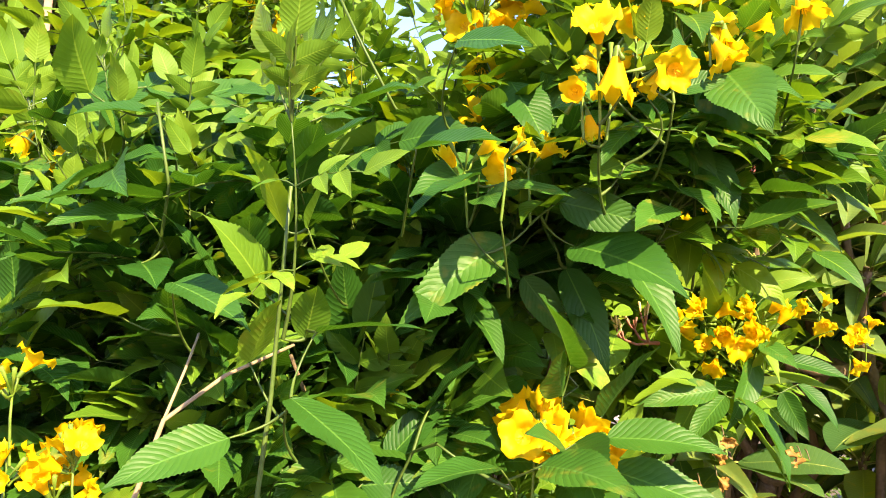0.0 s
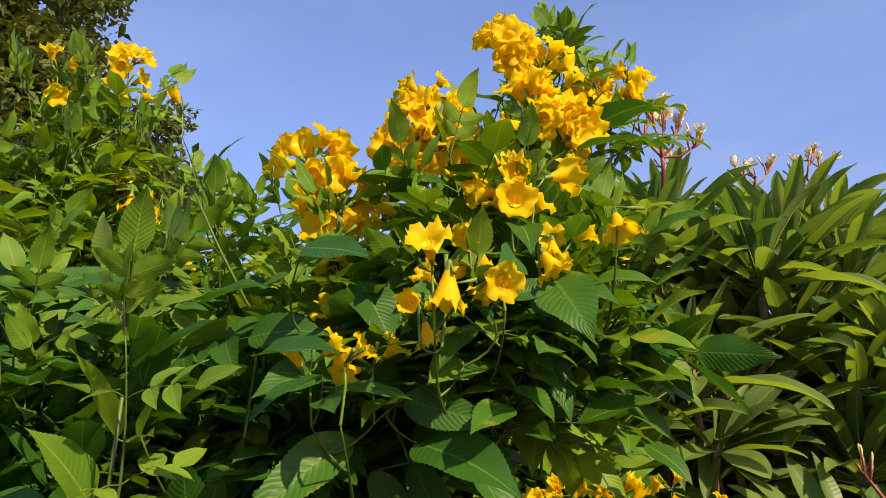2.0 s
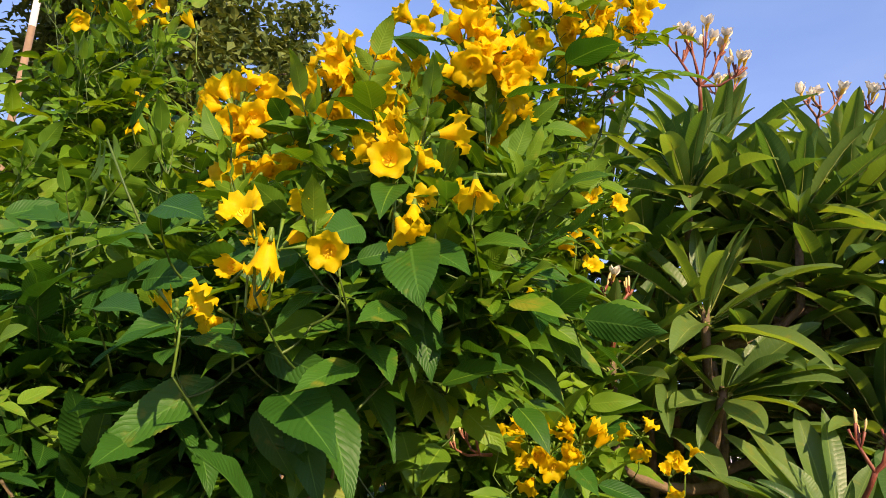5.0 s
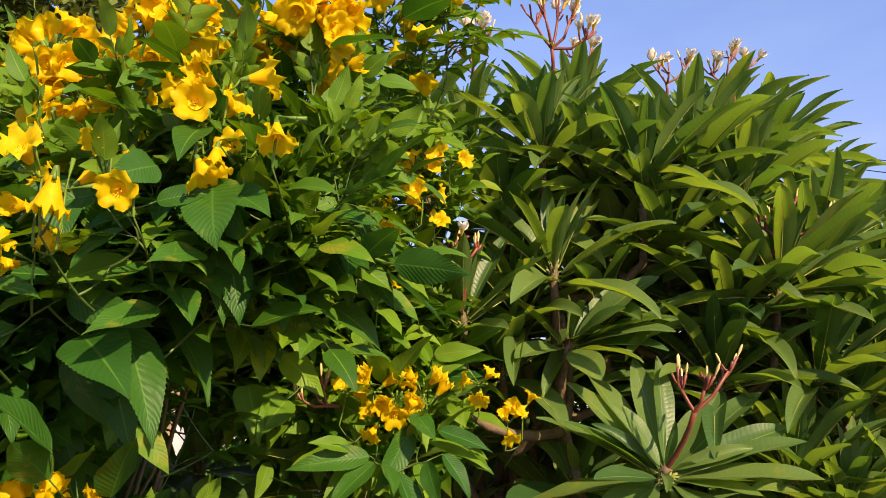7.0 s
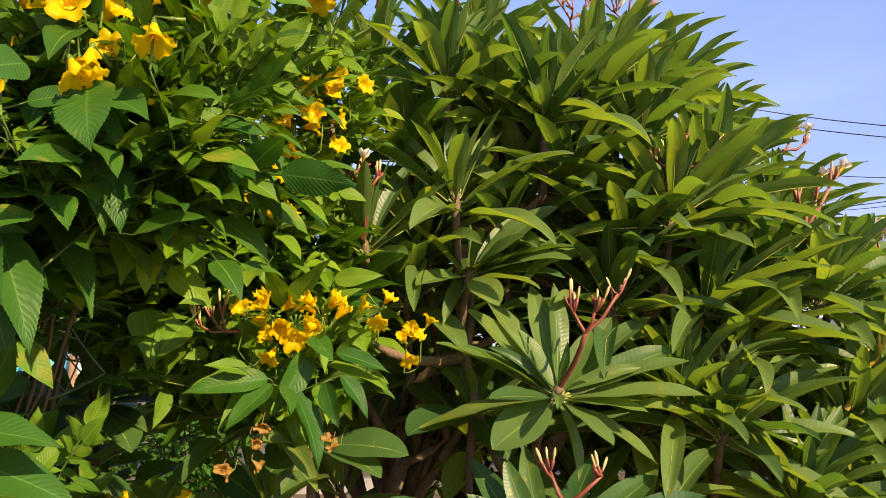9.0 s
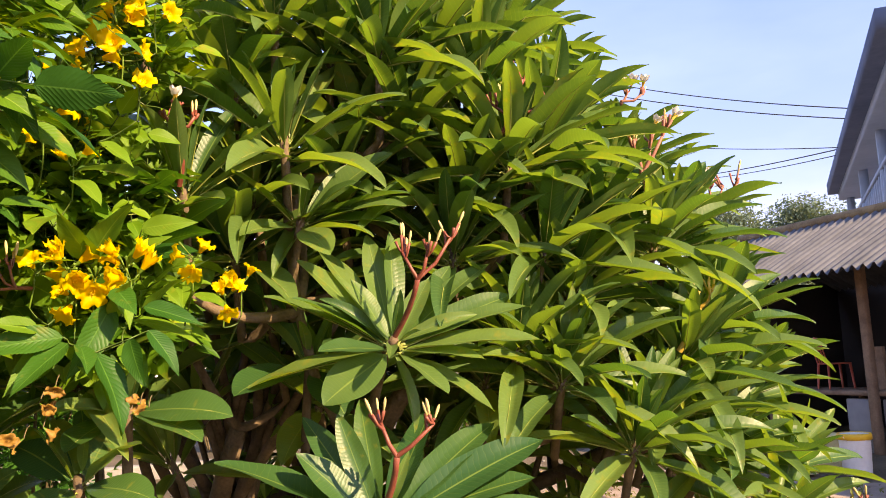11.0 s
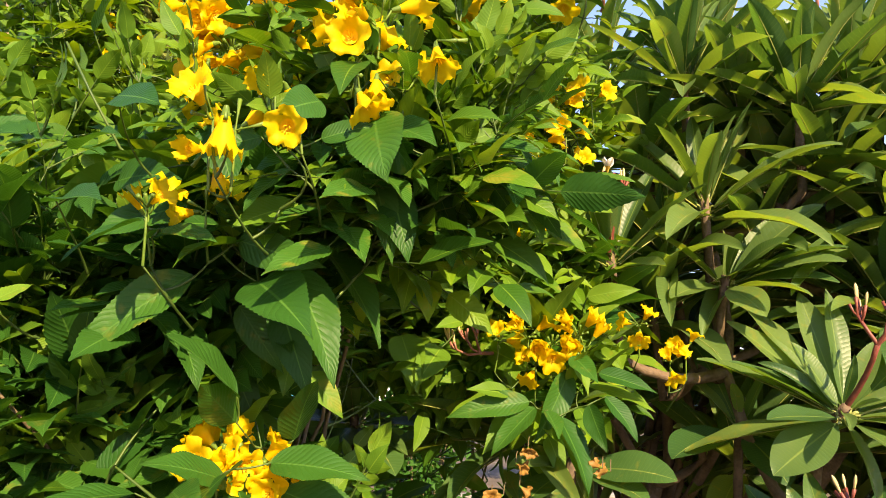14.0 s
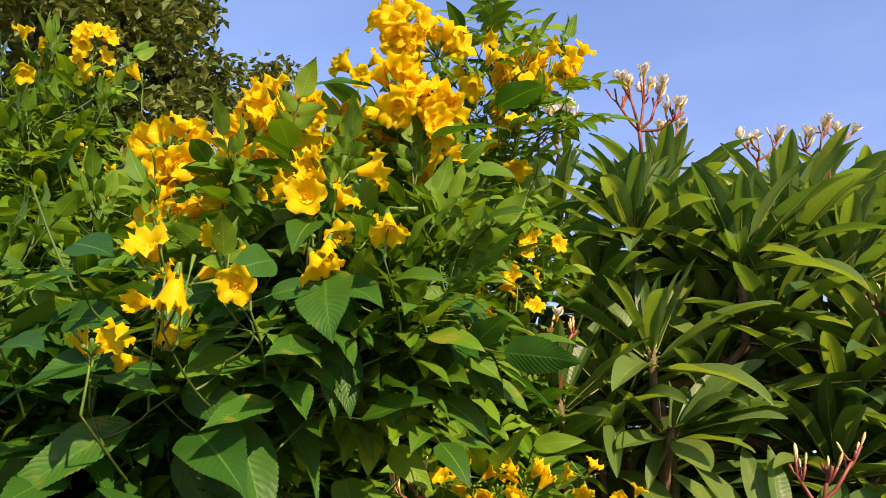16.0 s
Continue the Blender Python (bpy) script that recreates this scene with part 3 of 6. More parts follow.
box(b, (8.66, 1.6, 2.36), (8.84, 10.5, 2.48), bevel=0.01)
part("beam", b.mesh("beam", [WOOD]), shed)
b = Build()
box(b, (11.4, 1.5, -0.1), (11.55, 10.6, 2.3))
part("back_wall", b.mesh("back_wall", [DARK_WALL]), shed, "very dark back wall")
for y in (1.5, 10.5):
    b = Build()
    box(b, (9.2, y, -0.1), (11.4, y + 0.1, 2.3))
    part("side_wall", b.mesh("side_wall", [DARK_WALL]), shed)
b = Build()
box(b, (8.82, 4.7, -0.05), (8.94, 7.5, 0.62), bevel=0.01)
part("low_wall", b.mesh("low_wall", [RENDER]), shed, "grey rendered low front wall")
b = Build()
box(b, (8.82, 7.62, -0.05), (8.94, 8.05, 0.62), bevel=0.01)
part("low_wall", b.mesh("low_wall", [RENDER]), shed, "grey rendered low front wall")

bench = thing("workbench", "long weathered wooden counter along the shed front", "workbench")
b = Build()
box(b, (8.78, 4.75, 0.66), (9.5, 10.2, 0.72), bevel=0.01)
part("top", b.mesh("top", [WOOD]), bench)
for y in (5.2, 8.3, 10.0):
    b = Build()
    box(b, (9.38, y, -0.05), (9.46, y + 0.08, 0.66), bevel=0.006)
    part("leg", b.mesh("leg", [WOOD]), bench)
b = Build()
box(b, (9.3, 4.8, 1.08), (9.6, 7.4, 1.12), bevel=0.008)
part("shelf", b.mesh("shelf", [WOOD]), bench)
for y in (5.0, 6.9):
    b = Build()
    box(b, (9.42, y, 0.72), (9.47, y + 0.05, 1.08))
    part("shelf_support", b.mesh("shelf_support", [WOOD]), bench)


def plastic_chair(at, turn):
    c = thing("plastic_chair", "faded red plastic chair standing on the counter", "chair", at=at)
    b = Build()
    box(b, (-0.2, -0.2, 0.40), (0.2, 0.2, 0.425), bevel=0.01)
    part("seat", b.mesh("seat", [RED_PLASTIC]), c)
    for x in (-0.18, 0.18):
        for y in (-0.18, 0.18):
            b = Build()
            v, f = tube([(x * 1.15, y * 1.15, 0), (x, y, 0.40)], [0.018, 0.022], 8)
            b.add(v, f)
            part("leg", b.mesh("leg", [RED_PLASTIC]), c)
    for i in range(5):
        b = Build()
        x = -0.18 + 0.09 * i
        v, f = tube([(x, 0.19, 0.42), (x, 0.24, 0.62), (x * 0.9, 0.28, 0.80)], [0.014, 0.014, 0.014], 6)
        b.add(v, f)
        part("back_slat", b.mesh("back_slat", [RED_PLASTIC]), c)
    b = Build()
    v, f = tube([(-0.19, 0.26, 0.80), (0, 0.29, 0.84), (0.19, 0.26, 0.80)], [0.02, 0.022, 0.02], 8)
    b.add(v, f)
    part("top_rail", b.mesh("top_rail", [RED_PLASTIC]), c)
    c.rotation_euler = (0, 0, radians(turn))
    c.scale = (0.8, 0.8, 0.8)
    return c


plastic_chair((9.15, 8.5, 0.72), 70)
wheel_tyre = thing("tyre", "old black rubber tyre leaning behind the counter", "tyre", at=(9.35, 7.75, 0.95))
b = Build()
lathe(b, [(0.16, -0.05), (0.22, -0.06), (0.25, -0.03), (0.26, 0.0), (0.25, 0.03), (0.22, 0.06), (0.16, 0.05), (0.15, 0.0), (0.16, -0.05)], 28)
part("tread", b.mesh("tread", [BLACK_RUBBER]), wheel_tyre)
wheel_tyre.rotation_euler = (radians(85), 0, radians(62))
b = Build()
box(b, (9.05, 7.62, 0.72), (9.1, 7.9, 1.25), bevel=0.006)
plank = solid("wooden_plank", b, [WOOD], "pale plank leaning against the shed counter", "plank")


def bucket(at, r, h, body, label, rim):
    t = thing("bucket", label, "bucket", "buckets by the shed", at=at)
    b = Build()
    lathe(b, [(0.0, 0.004), (r * 0.86, 0.0), (r * 0.87, 0.02), (r * 0.97, h * 0.9), (r * 0.97, h), (r * 0.93, h), (r * 0.84, 0.03), (0, 0.03)], 28)
    part("body", b.mesh("body", [body]), t)
    b = Build()
    lathe(b, [(r * 0.98, h * 0.86), (r * 1.06, h * 0.87), (r * 1.07, h * 0.98), (r * 1.0, h * 1.02), (r * 0.93, h * 1.0)], 28)
    part("rim", b.mesh("rim", [rim]), t)
    b = Build()
    v, f = tube([(r * math.cos(a) * 1.05, -0.02 - r * 1.07 * math.sin(a) * 0.3, h * 0.95 - 0.6 * r * math.sin(a)) for a in [math.pi * i / 10 for i in range(11)]], [0.005] * 11, 5)
    b.add(v, f)
    part("handle", b.mesh("handle", [WHITE_PLASTIC]), t)
    return t


bucket((7.224, 6.434, 0), 0.155, 0.40, WHITE_PLASTIC, "white plastic bucket with a bright yellow rim", YELLOW_PLASTIC)
bucket((7.433, 7.028, 0), 0.165, 0.34, CREAM_PLASTIC, "pale yellow plastic bucket standing on the gravel", CREAM_PLASTIC)
bucket((6.896, 6.795, 0), 0.15, 0.26, CREAM_PLASTIC, "low pale yellow tub standing on the gravel", CREAM_PLASTIC)

pot = thing("potted_plant", "small leafy plant in a cream jar on the counter shelf", "plant", at=(9.4, 6.9, 1.12))
b = Build()
lathe(b, [(0.0, 0), (0.07, 0.0), (0.085, 0.1), (0.08, 0.2), (0.07, 0.2), (0.07, 0.02), (0, 0.02)], 20)
part("jar", b.mesh("jar", [CREAM_PLASTIC]), pot)
b = Build()
r5 = random.Random(9)
for i in range(26):
    v, f, uv = blade(r5.uniform(0.15, 0.3), 0.035, r5.uniform(0.4, 1.2), 0.2, 5, shape="oval")
    b.add(v, f, uv, 0, np.asarray(pose(0, 0, 0.18, r5.uniform(25, 85), 0, r5.uniform(0, 360))))
part("foliage", b.mesh("foliage", [LEAF_MASS]), pot)

house = thing("house", "pale two-storey house with a grey eave and balcony railing", "house")
H0, H1 = np.array((21.66, 19.68, 0.0)), np.array((12.05, 9.12, 0.0))
along = unit(H1 - H0)
inward = np.array((-along[1], along[0], 0.0))
if inward[0] < 0:
    inward = -inward
span = float(np.linalg.norm(H1 - H0))


def house_box(name, s0, s1, d0, d1, z0_, z1_, mat, label="", parent=None):
    b = Build()
    box(b, (0, 0, 0), (s1 - s0, d1 - d0, z1_ - z0_))
    m = np.eye(4)
    m[:3, 0], m[:3, 1], m[:3, 3] = along, inward, H0 + along * s0 + inward * d0 + np.array((0, 0, z0_))
    return set_pose(part(name, b.mesh(name, [mat]), parent or house, label), m)


house_box("wall", 0, span + 0.5, 0.9, 7, 0, 5.6, HOUSE_WALL)
house_box("eave", -0.4, span + 0.5, -0.5, 7, 6.2, 6.55, EAVE, "broad grey concrete eave")
house_box("eave_soffit", -0.2, span + 0.5, -0.2, 7, 5.95, 6.2, HOUSE_WALL)
house_box("balcony_floor", 0, span + 0.5, 0.0, 0.9, 3.9, 4.1, EAVE)
house_box("upper_wall", 0, span + 0.5, 1.6, 7, 4.1, 5.95, HOUSE_WALL)
house_box("railing_top", 0, span + 0.5, 0.0, 0.12, 5.05, 5.15, HOUSE_WALL)
for i in range(36):
    house_box("baluster", 0.2 + i * 0.4, 0.32 + i * 0.4, 0.02, 0.10, 4.1, 5.05, HOUSE_WALL)
for i in range(4):
    house_box("balcony_post", 0.0 + i * 4.4, 0.22 + i * 4.4, 0.0, 0.22, 0.0, 5.95, HOUSE_WALL)
WINDOW_GLASS = plain_mat("dark_window_glass", (0.03, 0.04, 0.05), (0.05, 0.06, 0.07), 1, 0.15, 0.05)
for i in range(3):
    w = house_box("window", 1.4 + i * 4.0, 2.8 + i * 4.0, 0.86, 0.92, 1.6, 3.0, HOUSE_WALL)
    w2 = house_box("pane", 1.5 + i * 4.0, 2.7 + i * 4.0, 0.84, 0.87, 1.7, 2.9, WINDOW_GLASS)

WIRE = plain_mat("black_cable", (0.03, 0.03, 0.035), (0.06, 0.06, 0.065), 3, 0.6, 0.1)
for i, (a, c, sag, rad) in enumerate((((14.953, 25.400, 11.636), (17.132, 13.520, 6.656), -0.25, 0.016), ((14.956, 25.461, 11.223), (17.134, 13.554, 6.421), -0.25, 0.016), ((18.670, 28.560, 10.174), (17.487, 14.547, 6.110), -0.2, 0.014),
                                    ((24.496, 32.943, 9.751), (17.486, 14.522, 6.275), -0.15, 0.018), ((24.497, 32.960, 9.641), (17.487, 14.543, 6.138), -0.2, 0.014))):
    b = Build()
    v, f = tube(bow(a, c, sag, 14), [rad] * 15, 5)
    b.add(v, f)
    solid("cable", b, [WIRE], "thin dark overhead cable crossing the sky", "cable", group="overhead cables", smooth=True)

# Behind the shrubs on the left: a pole, a tarpaulin over a low rack and a white sheet.
pole = thing("bamboo_pole", "upright weathered pole with a white painted top", "pole")
b = Build()
top = np.array((-1.388, 2.669, 3.087))
foot = np.array((top[0] - 0.05, top[1], -0.1))
v, f = tube([foot, foot * 0.5 + top * 0.5, top - np.array((0, 0, 0.12))], [0.018, 0.016, 0.014], 10)
b.add(v, f)
part("shaft", b.mesh("shaft", [WOOD]), pole)
b = Build()
v, f = tube([top - np.array((0, 0, 0.12)), top], [0.0145, 0.0135], 10)
b.add(v, f)
part("tip", b.mesh("tip", [WHITE_PLASTIC]), pole, "white painted tip")

rack = thing("drying_rack", "low wooden rack draped with a turquoise tarpaulin", "rack")
rx, ry, rz = -0.850, 4.363, 1.505
b = Build()
nn = 16
v = []
for i in range(nn + 1):
    for j in range(7):
        u, w = i / nn, j / 6
        v.append((rx - 0.25 + 0.5 * u, ry + 0.10 * math.sin(u * 17 + w) - 0.1 * w, rz + 0.10 - 0.34 * w + 0.02 * math.sin(u * 9)))
b.add(v, [(i * 7 + j, i * 7 + j + 1, (i + 1) * 7 + j + 1, (i + 1) * 7 + j) for i in range(nn) for j in range(6)])
part("tarpaulin", b.mesh("tarpaulin", [TEAL_CLOTH]), rack, "crumpled turquoise plastic sheet")
for sx in (-0.24, 0.24):
    b = Build()
    v, f = tube([(rx + sx, ry + 0.03, -0.05), (rx + sx, ry + 0.03, rz + 0.1)], [0.025, 0.022], 8)
    b.add(v, f)
    part("rack_post", b.mesh("rack_post", [WOOD]), rack)
b = Build()
v, f = tube([(rx - 0.3, ry + 0.03, rz + 0.08), (rx + 0.3, ry + 0.03, rz + 0.08)], [0.02, 0.02], 8)
b.add(v, f)
part("rack_rail", b.mesh("rack_rail", [WOOD]), rack)

# Bag shape on an added stake, standing in for a white ribbed sheet.
sack = thing("white_sack", "white ribbed sheet modelled as a crumpled bag on a low wooden stake", "sack")
sx_, sy_, sz_ = -0.660, 4.587, 1.315
b = Build()
lathe(b, [(0.02, 0.20), (0.06, 0.17), (0.10, 0.08), (0.12, -0.05), (0.10, -0.15), (0.0, -0.17)], 14, m=np.asarray(pose(sx_, sy_, sz_)))
b.v = [tuple(c + 0.018 * noise.noise((p[0] * 14, p[1] * 14, p[2] * 14 + k)) for k, c in enumerate(p)) for p in b.v]
part("bag", b.mesh("bag", [WHITE_CLOTH]), sack)
b = Build()
v, f = tube([(sx_, sy_ + 0.13, -0.05), (sx_, sy_ + 0.13, sz_ + 0.25)], [0.022, 0.02], 8)
b.add(v, f)
part("stake", b.mesh("stake", [WOOD]), sack)

# ---- trumpet shrubs ----
class Mass:
    """Joins many copies of all-quad meshes into one, quickly."""

    def __init__(self):
        self.v, self.f, self.uv, self.s, self.k = [], [], [], [], 0

    def add(self, b, m):
        a = np.asarray(m)
        v = np.asarray(b.v) @ a[:3, :3].T + a[:3, 3]
        self.v.append(v)
        self.f.append(np.asarray(b.f) + self.k)
        self.uv.append(np.asarray(b.uv))
        self.s.append(np.asarray(b.s))
        self.k += len(v)

    def mesh(self, name, mats):
        v, f, uv, s = (np.concatenate(q) for q in (self.v, self.f, self.uv, self.s))
        me = bpy.data.meshes.new(name)
        me.vertices.add(len(v))
        me.vertices.foreach_set("co", v.astype(np.float32).ravel())
        me.loops.add(f.size)
        me.loops.foreach_set("vertex_index", f.astype(np.int32).ravel())
        me.polygons.add(len(f))
        me.polygons.foreach_set("loop_start", np.arange(0, f.size, 4, dtype=np.int32))
        for m in mats:
            me.materials.append(m)
        me.polygons.foreach_set("material_index", s.astype(np.int32))
        me.polygons.foreach_set("use_smooth", np.ones(len(f), dtype=bool))
        layer = me.uv_layers.new(name="UVMap")
        layer.data.foreach_set("uv", uv.astype(np.float32)[f.ravel()].ravel())
        me.update(calc_edges=True)
        return me


def open_tube(points, radii, sides=4):
    v, f = tube(points, radii, sides)
    return v[:-1], [q for q in f if len(q) == 4]


def compound_leaf(seed, pairs, size, fine):
    """A feathered leaf: a stalk with pairs of toothed leaflets and one at its end."""
    r = random.Random(seed)
    b = Build()
    length = size * (0.55 + 0.34 * pairs)
    sag = r.uniform(0.1, 0.5)
    pts = [np.array((0, length * u, 0.10 * length * u - sag * length * u * u)) for u in (0, 0.25, 0.5, 0.75, 1.0)]
    v, f = open_tube(pts, [0.0016, 0.0014, 0.0012, 0.001, 0.0008])
    b.add(v, f, None, 1)
    n = 24 if fine else 8
    for k in range(pairs + 1):
        u = 0.42 + 0.58 * k / pairs if pairs else 1.0
        at = pts[0] * 0 + np.array((0, length * u, 0.10 * length * u - sag * length * u * u))
        sides = (0,) if k == pairs else (-1, 1)
        for s in sides:
            ll = size * (1.0 if s == 0 else 0.62 + 0.22 * k / max(1, pairs)) * r.uniform(0.88, 1.1)
            a = s * radians(r.uniform(48, 66)) + r.uniform(-0.12, 0.12)
            way = (math.sin(a), math.cos(a), r.uniform(-0.35, 0.15) - 0.3 * sag)
            v, f, uv = blade(ll, ll * r.uniform(0.42, 0.54), r.uniform(0.2, 0.8), r.uniform(0.12, 0.4), n, 0.03 if fine else 0.0, "ovate", 0.03, r.uniform(0, 6))
            b.add(v, f, uv, 0, frame_of(at, way, (r.uniform(-0.3, 0.3), 0.1, 1)))
    return b


LEAF_FORMS = [compound_leaf(100 + i, p, s, True) for i, (p, s) in enumerate(((2, 0.088), (2, 0.095), (3, 0.085), (1, 0.09), (2, 0.08), (3, 0.092), (2, 0.10), (1, 0.105)))]
LEAF_ROUGH = [compound_leaf(140 + i, p, s, False) for i, (p, s) in enumerate(((2, 0.085), (2, 0.09), (3, 0.085), (1, 0.09), (2, 0.075)))]
LEAF_TIPS = [compound_leaf(160 + i, p, s, True) for i, (p, s) in enumerate(((2, 0.035), (1, 0.045), (2, 0.05)))]
LEAF_MESH = [b.mesh("leaf", [LEAF, GREEN_STEM]) for b in LEAF_FORMS]
YOUNG_LIT_MESH = [b.mesh("leaf", [LEAF_YOUNG_LIT, GREEN_STEM]) for b in LEAF_FORMS]
TIP_MESH = [b.mesh("young_leaf", [LEAF_YOUNG_LIT, GREEN_STEM]) for b in LEAF_TIPS]


def trumpet_flower(seed, open_=1.0):
    """Local z from the calyx to the ruffled mouth of five lobes."""
    r = random.Random(seed)
    b = Build()
    sides = 30
    prof = [(0.0022, 0.0), (0.0032, 0.004), (0.0042, 0.010), (0.0064, 0.017), (0.0088, 0.024), (0.0112, 0.030), (0.0145, 0.0350), (0.0190, 0.0385), (0.0228, 0.0402), (0.0250, 0.0398)]
    ph = r.uniform(0, 6)
    bend = r.uniform(-0.15, 0.35)
    v = []
    for i, (rad, z) in enumerate(prof):
        fl = max(0.0, (i - 4.5) / 4.5)
        for k in range(sides):
            t = 2 * math.pi * k / sides
            lobe = 2.0 * abs(math.cos(2.5 * t + ph)) ** 0.45 - 1.35
            rr = rad * (1 + fl * open_ * (0.0 + 0.17 * lobe)) if i < 6 else (prof[5][0] + (rad - prof[5][0]) * open_) * (1 + fl * 0.21 * lobe)
            ruffle = fl * fl * 0.0044 * (math.sin(7 * t + ph * 2) + 0.8 * math.sin(15 * t + ph) + 0.5 * r.uniform(-1, 1))
            x, y = rr * math.cos(t), rr * math.sin(t)
            zz = z + ruffle - fl * 0.004 * (1 - lobe) * 0.5 + (1 - open_) * fl * 0.008
            v.append((x, y + bend * z * z * 9, zz))
    f = [(i * sides + k, i * sides + (k + 1) % sides, (i + 1) * sides + (k + 1) % sides, (i + 1) * sides + k) for i in range(len(prof) - 1) for k in range(sides)]
    b.add(v, f)
    b.s = [1 if 3 * sides <= i < 6 * sides else 0 for i in range(len(f))]
    b.s = [2 if i < 2 * sides else (0 if i >= 2 * sides else s) for i, s in enumerate(b.s)]
    # inner lining of the throat
    lathe(b, [(0.0004, 0.0205), (0.005, 0.0210), (0.0080, 0.0245), (0.0096, 0.0275)], 14, 1)
    for k in range(4):
        t = k * 1.57 + 0.5
        v, f = open_tube([(0, 0, 0.02), (0.004 * math.cos(t), 0.004 * math.sin(t), 0.034)], [0.0006, 0.0009])
        b.add(v, f, None, 1)
    return b.mesh("flower", [PETAL, THROAT, CALYX])


FLOWERS = [trumpet_flower(200 + i, o) for i, o in enumerate((1.0, 1.05, 0.95, 1.1, 0.9, 1.0))]
CLOSED = [trumpet_flower(220 + i, 0.30 + 0.15 * i) for i in range(2)]


def toward(p):
    """From a place near the path towards the open side of the shrub."""
    return unit((0.12 - 0.25 * (0.25 - p[0]), -1.0, 0.25))


GAP = (np.array((0.256, 0.560, 1.304)), np.array((-0.642, 4.168, 1.452)))     # an open view between the branches


class Shrub:
    def __init__(self, name, label, root, stems, seed):
        self.ob = thing(name, label, "shrub", "yellow trumpet shrubs", at=(0, 0, 0))
        self.r = random.Random(seed)
        self.nodes, self.twigs, self.mass, self.fresh, self.count = [], Build(), Mass(), Mass(), 0
        for s in stems:
            b = Build()
            pts = [np.array(root) + np.array((self.r.uniform(-0.08, 0.08), self.r.uniform(-0.08, 0.08), -0.06))]
            top = np.array(s, dtype=float) + np.array((0, 0.10, -0.05))
            ctrl = np.array((root[0] - 0.08, root[1] + 0.05, 0.8 * top[2]))
            pts = [pts[0] * (1 - k / 9) ** 2 + ctrl * 2 * (k / 9) * (1 - k / 9) + top * (k / 9) ** 2 for k in range(10)]
            pts = [p + np.array((self.r.gauss(0, 0.012), self.r.gauss(0, 0.012), 0)) for p in pts]
            v, f = tube(pts, [0.006 * (1 - 0.7 * i / 9) for i in range(10)], 7)
            b.add(v, f)
            part("stem", b.mesh("stem", [BROWN_STEM]), self.ob)
            self.nodes += pts[3:]

    def twig(self, p, way=None, thick=0.0009, stub=False):
        """A thin twig from the nearest older wood to p."""
        p = np.asarray(p, dtype=float)
        best, cost = None, 1e9
        for q in self.nodes:
            d = float(np.linalg.norm(q - p)) + (0.35 * max(0.0, q[2] - p[2] + 0.02))
            if d < cost:
                best, cost = q, d
        if cost < 0.004:
            return
        n = 6
        if stub and cost > 0.07:
            best = p + np.array((self.r.uniform(-0.03, 0.03), 0.10, -0.05))
            cost = 0.11
        pts = bow(best, p, -0.06 * cost, n, self.r.uniform(-0.05, 0.05) * cost)
        for i in range(n + 1):
            pts[i] = pts[i] + np.array((0, 0.35 * cost * (i / n) * (1 - i / n), 0))
        if way is not None:
            w = unit(way)
            for i in range(n + 1):
                u = i / n
                pts[i] = pts[i] - w * 0.25 * cost * (u * (1 - u)) * 1.5
        v, f = tube(pts, [thick * (1.9 - 0.9 * i / n) for i in range(n + 1)], 5)
        self.twigs.add(v, f, None, 0 if cost < 0.15 else 1)
        self.nodes += pts[2:]

    def leaf(self, m, young=False, rough=False, limit=300):
        if self.count < limit and not rough:
            self.count += 1
            me = self.r.choice(YOUNG_LIT_MESH if young else LEAF_MESH)
            set_pose(part("leaf", me, self.ob), m)
        else:
            (self.fresh if young else self.mass).add(self.r.choice(LEAF_ROUGH), m)

    def shoot(self, base, tip, pairs, young=0.3, rough=False, size=1.0):
        """A leafy shoot: opposite feathered leaves along a stem and small ones at its tip."""
        r = self.r
        base, tip = np.asarray(base, dtype=float), np.asarray(tip, dtype=float)
        pts = bow(base, tip, -0.05 * float(np.linalg.norm(tip - base)), 8, r.uniform(-0.03, 0.03))
        v, f = tube(pts, [0.0018 * (1 - 0.7 * i / 8) for i in range(9)], 5)
        self.twigs.add(v, f, None, 0)
        axis = unit(tip - base)
        side = unit(np.cross(axis, (r.gauss(0, 1), r.gauss(0, 1), 0.2)))
        for k in range(pairs):
            u = 0.25 + 0.7 * (k + 0.5) / pairs
            p = pts[int(u * 8)]
            side = unit(np.cross(axis, side)) if k else side
            for s in (-1, 1):
                way = side * s + axis * r.uniform(0.2, 0.8) + np.array((r.gauss(0, 0.15), r.gauss(0, 0.15), r.uniform(-0.25, 0.2)))
                sc = size * r.uniform(0.75, 1.12) * (1 - 0.35 * u)
                m = frame_of(p, way, (r.gauss(0, 0.4), r.gauss(-0.5, 0.5), 1)) @ np.diag((sc, sc, sc, 1))
                self.leaf(m, r.random() < young, rough)
        for k in range(3):
            way = axis + np.array((r.gauss(0, 0.35), r.gauss(0, 0.35), r.uniform(0, 0.4)))
            m = frame_of(tip, way, (r.gauss(0, 1), r.gauss(0, 1), 0.3))
            set_pose(part("young_leaf", r.choice(TIP_MESH), self.ob), m)

    def fill(self, centre, radii, count, pairs=4, young=0.3, rough=False, size=1.0, reach=0.24, up=0.7):
        """Leafy shoots all through an egg-shaped stretch of the shrub, growing outwards and up."""
        r = self.r
        for i in range(count):
            d = unit((r.gauss(0, 1), r.gauss(0, 1), r.gauss(0, 1))) * r.random() ** 0.4
            tip = np.array(centre) + d * np.array(radii)
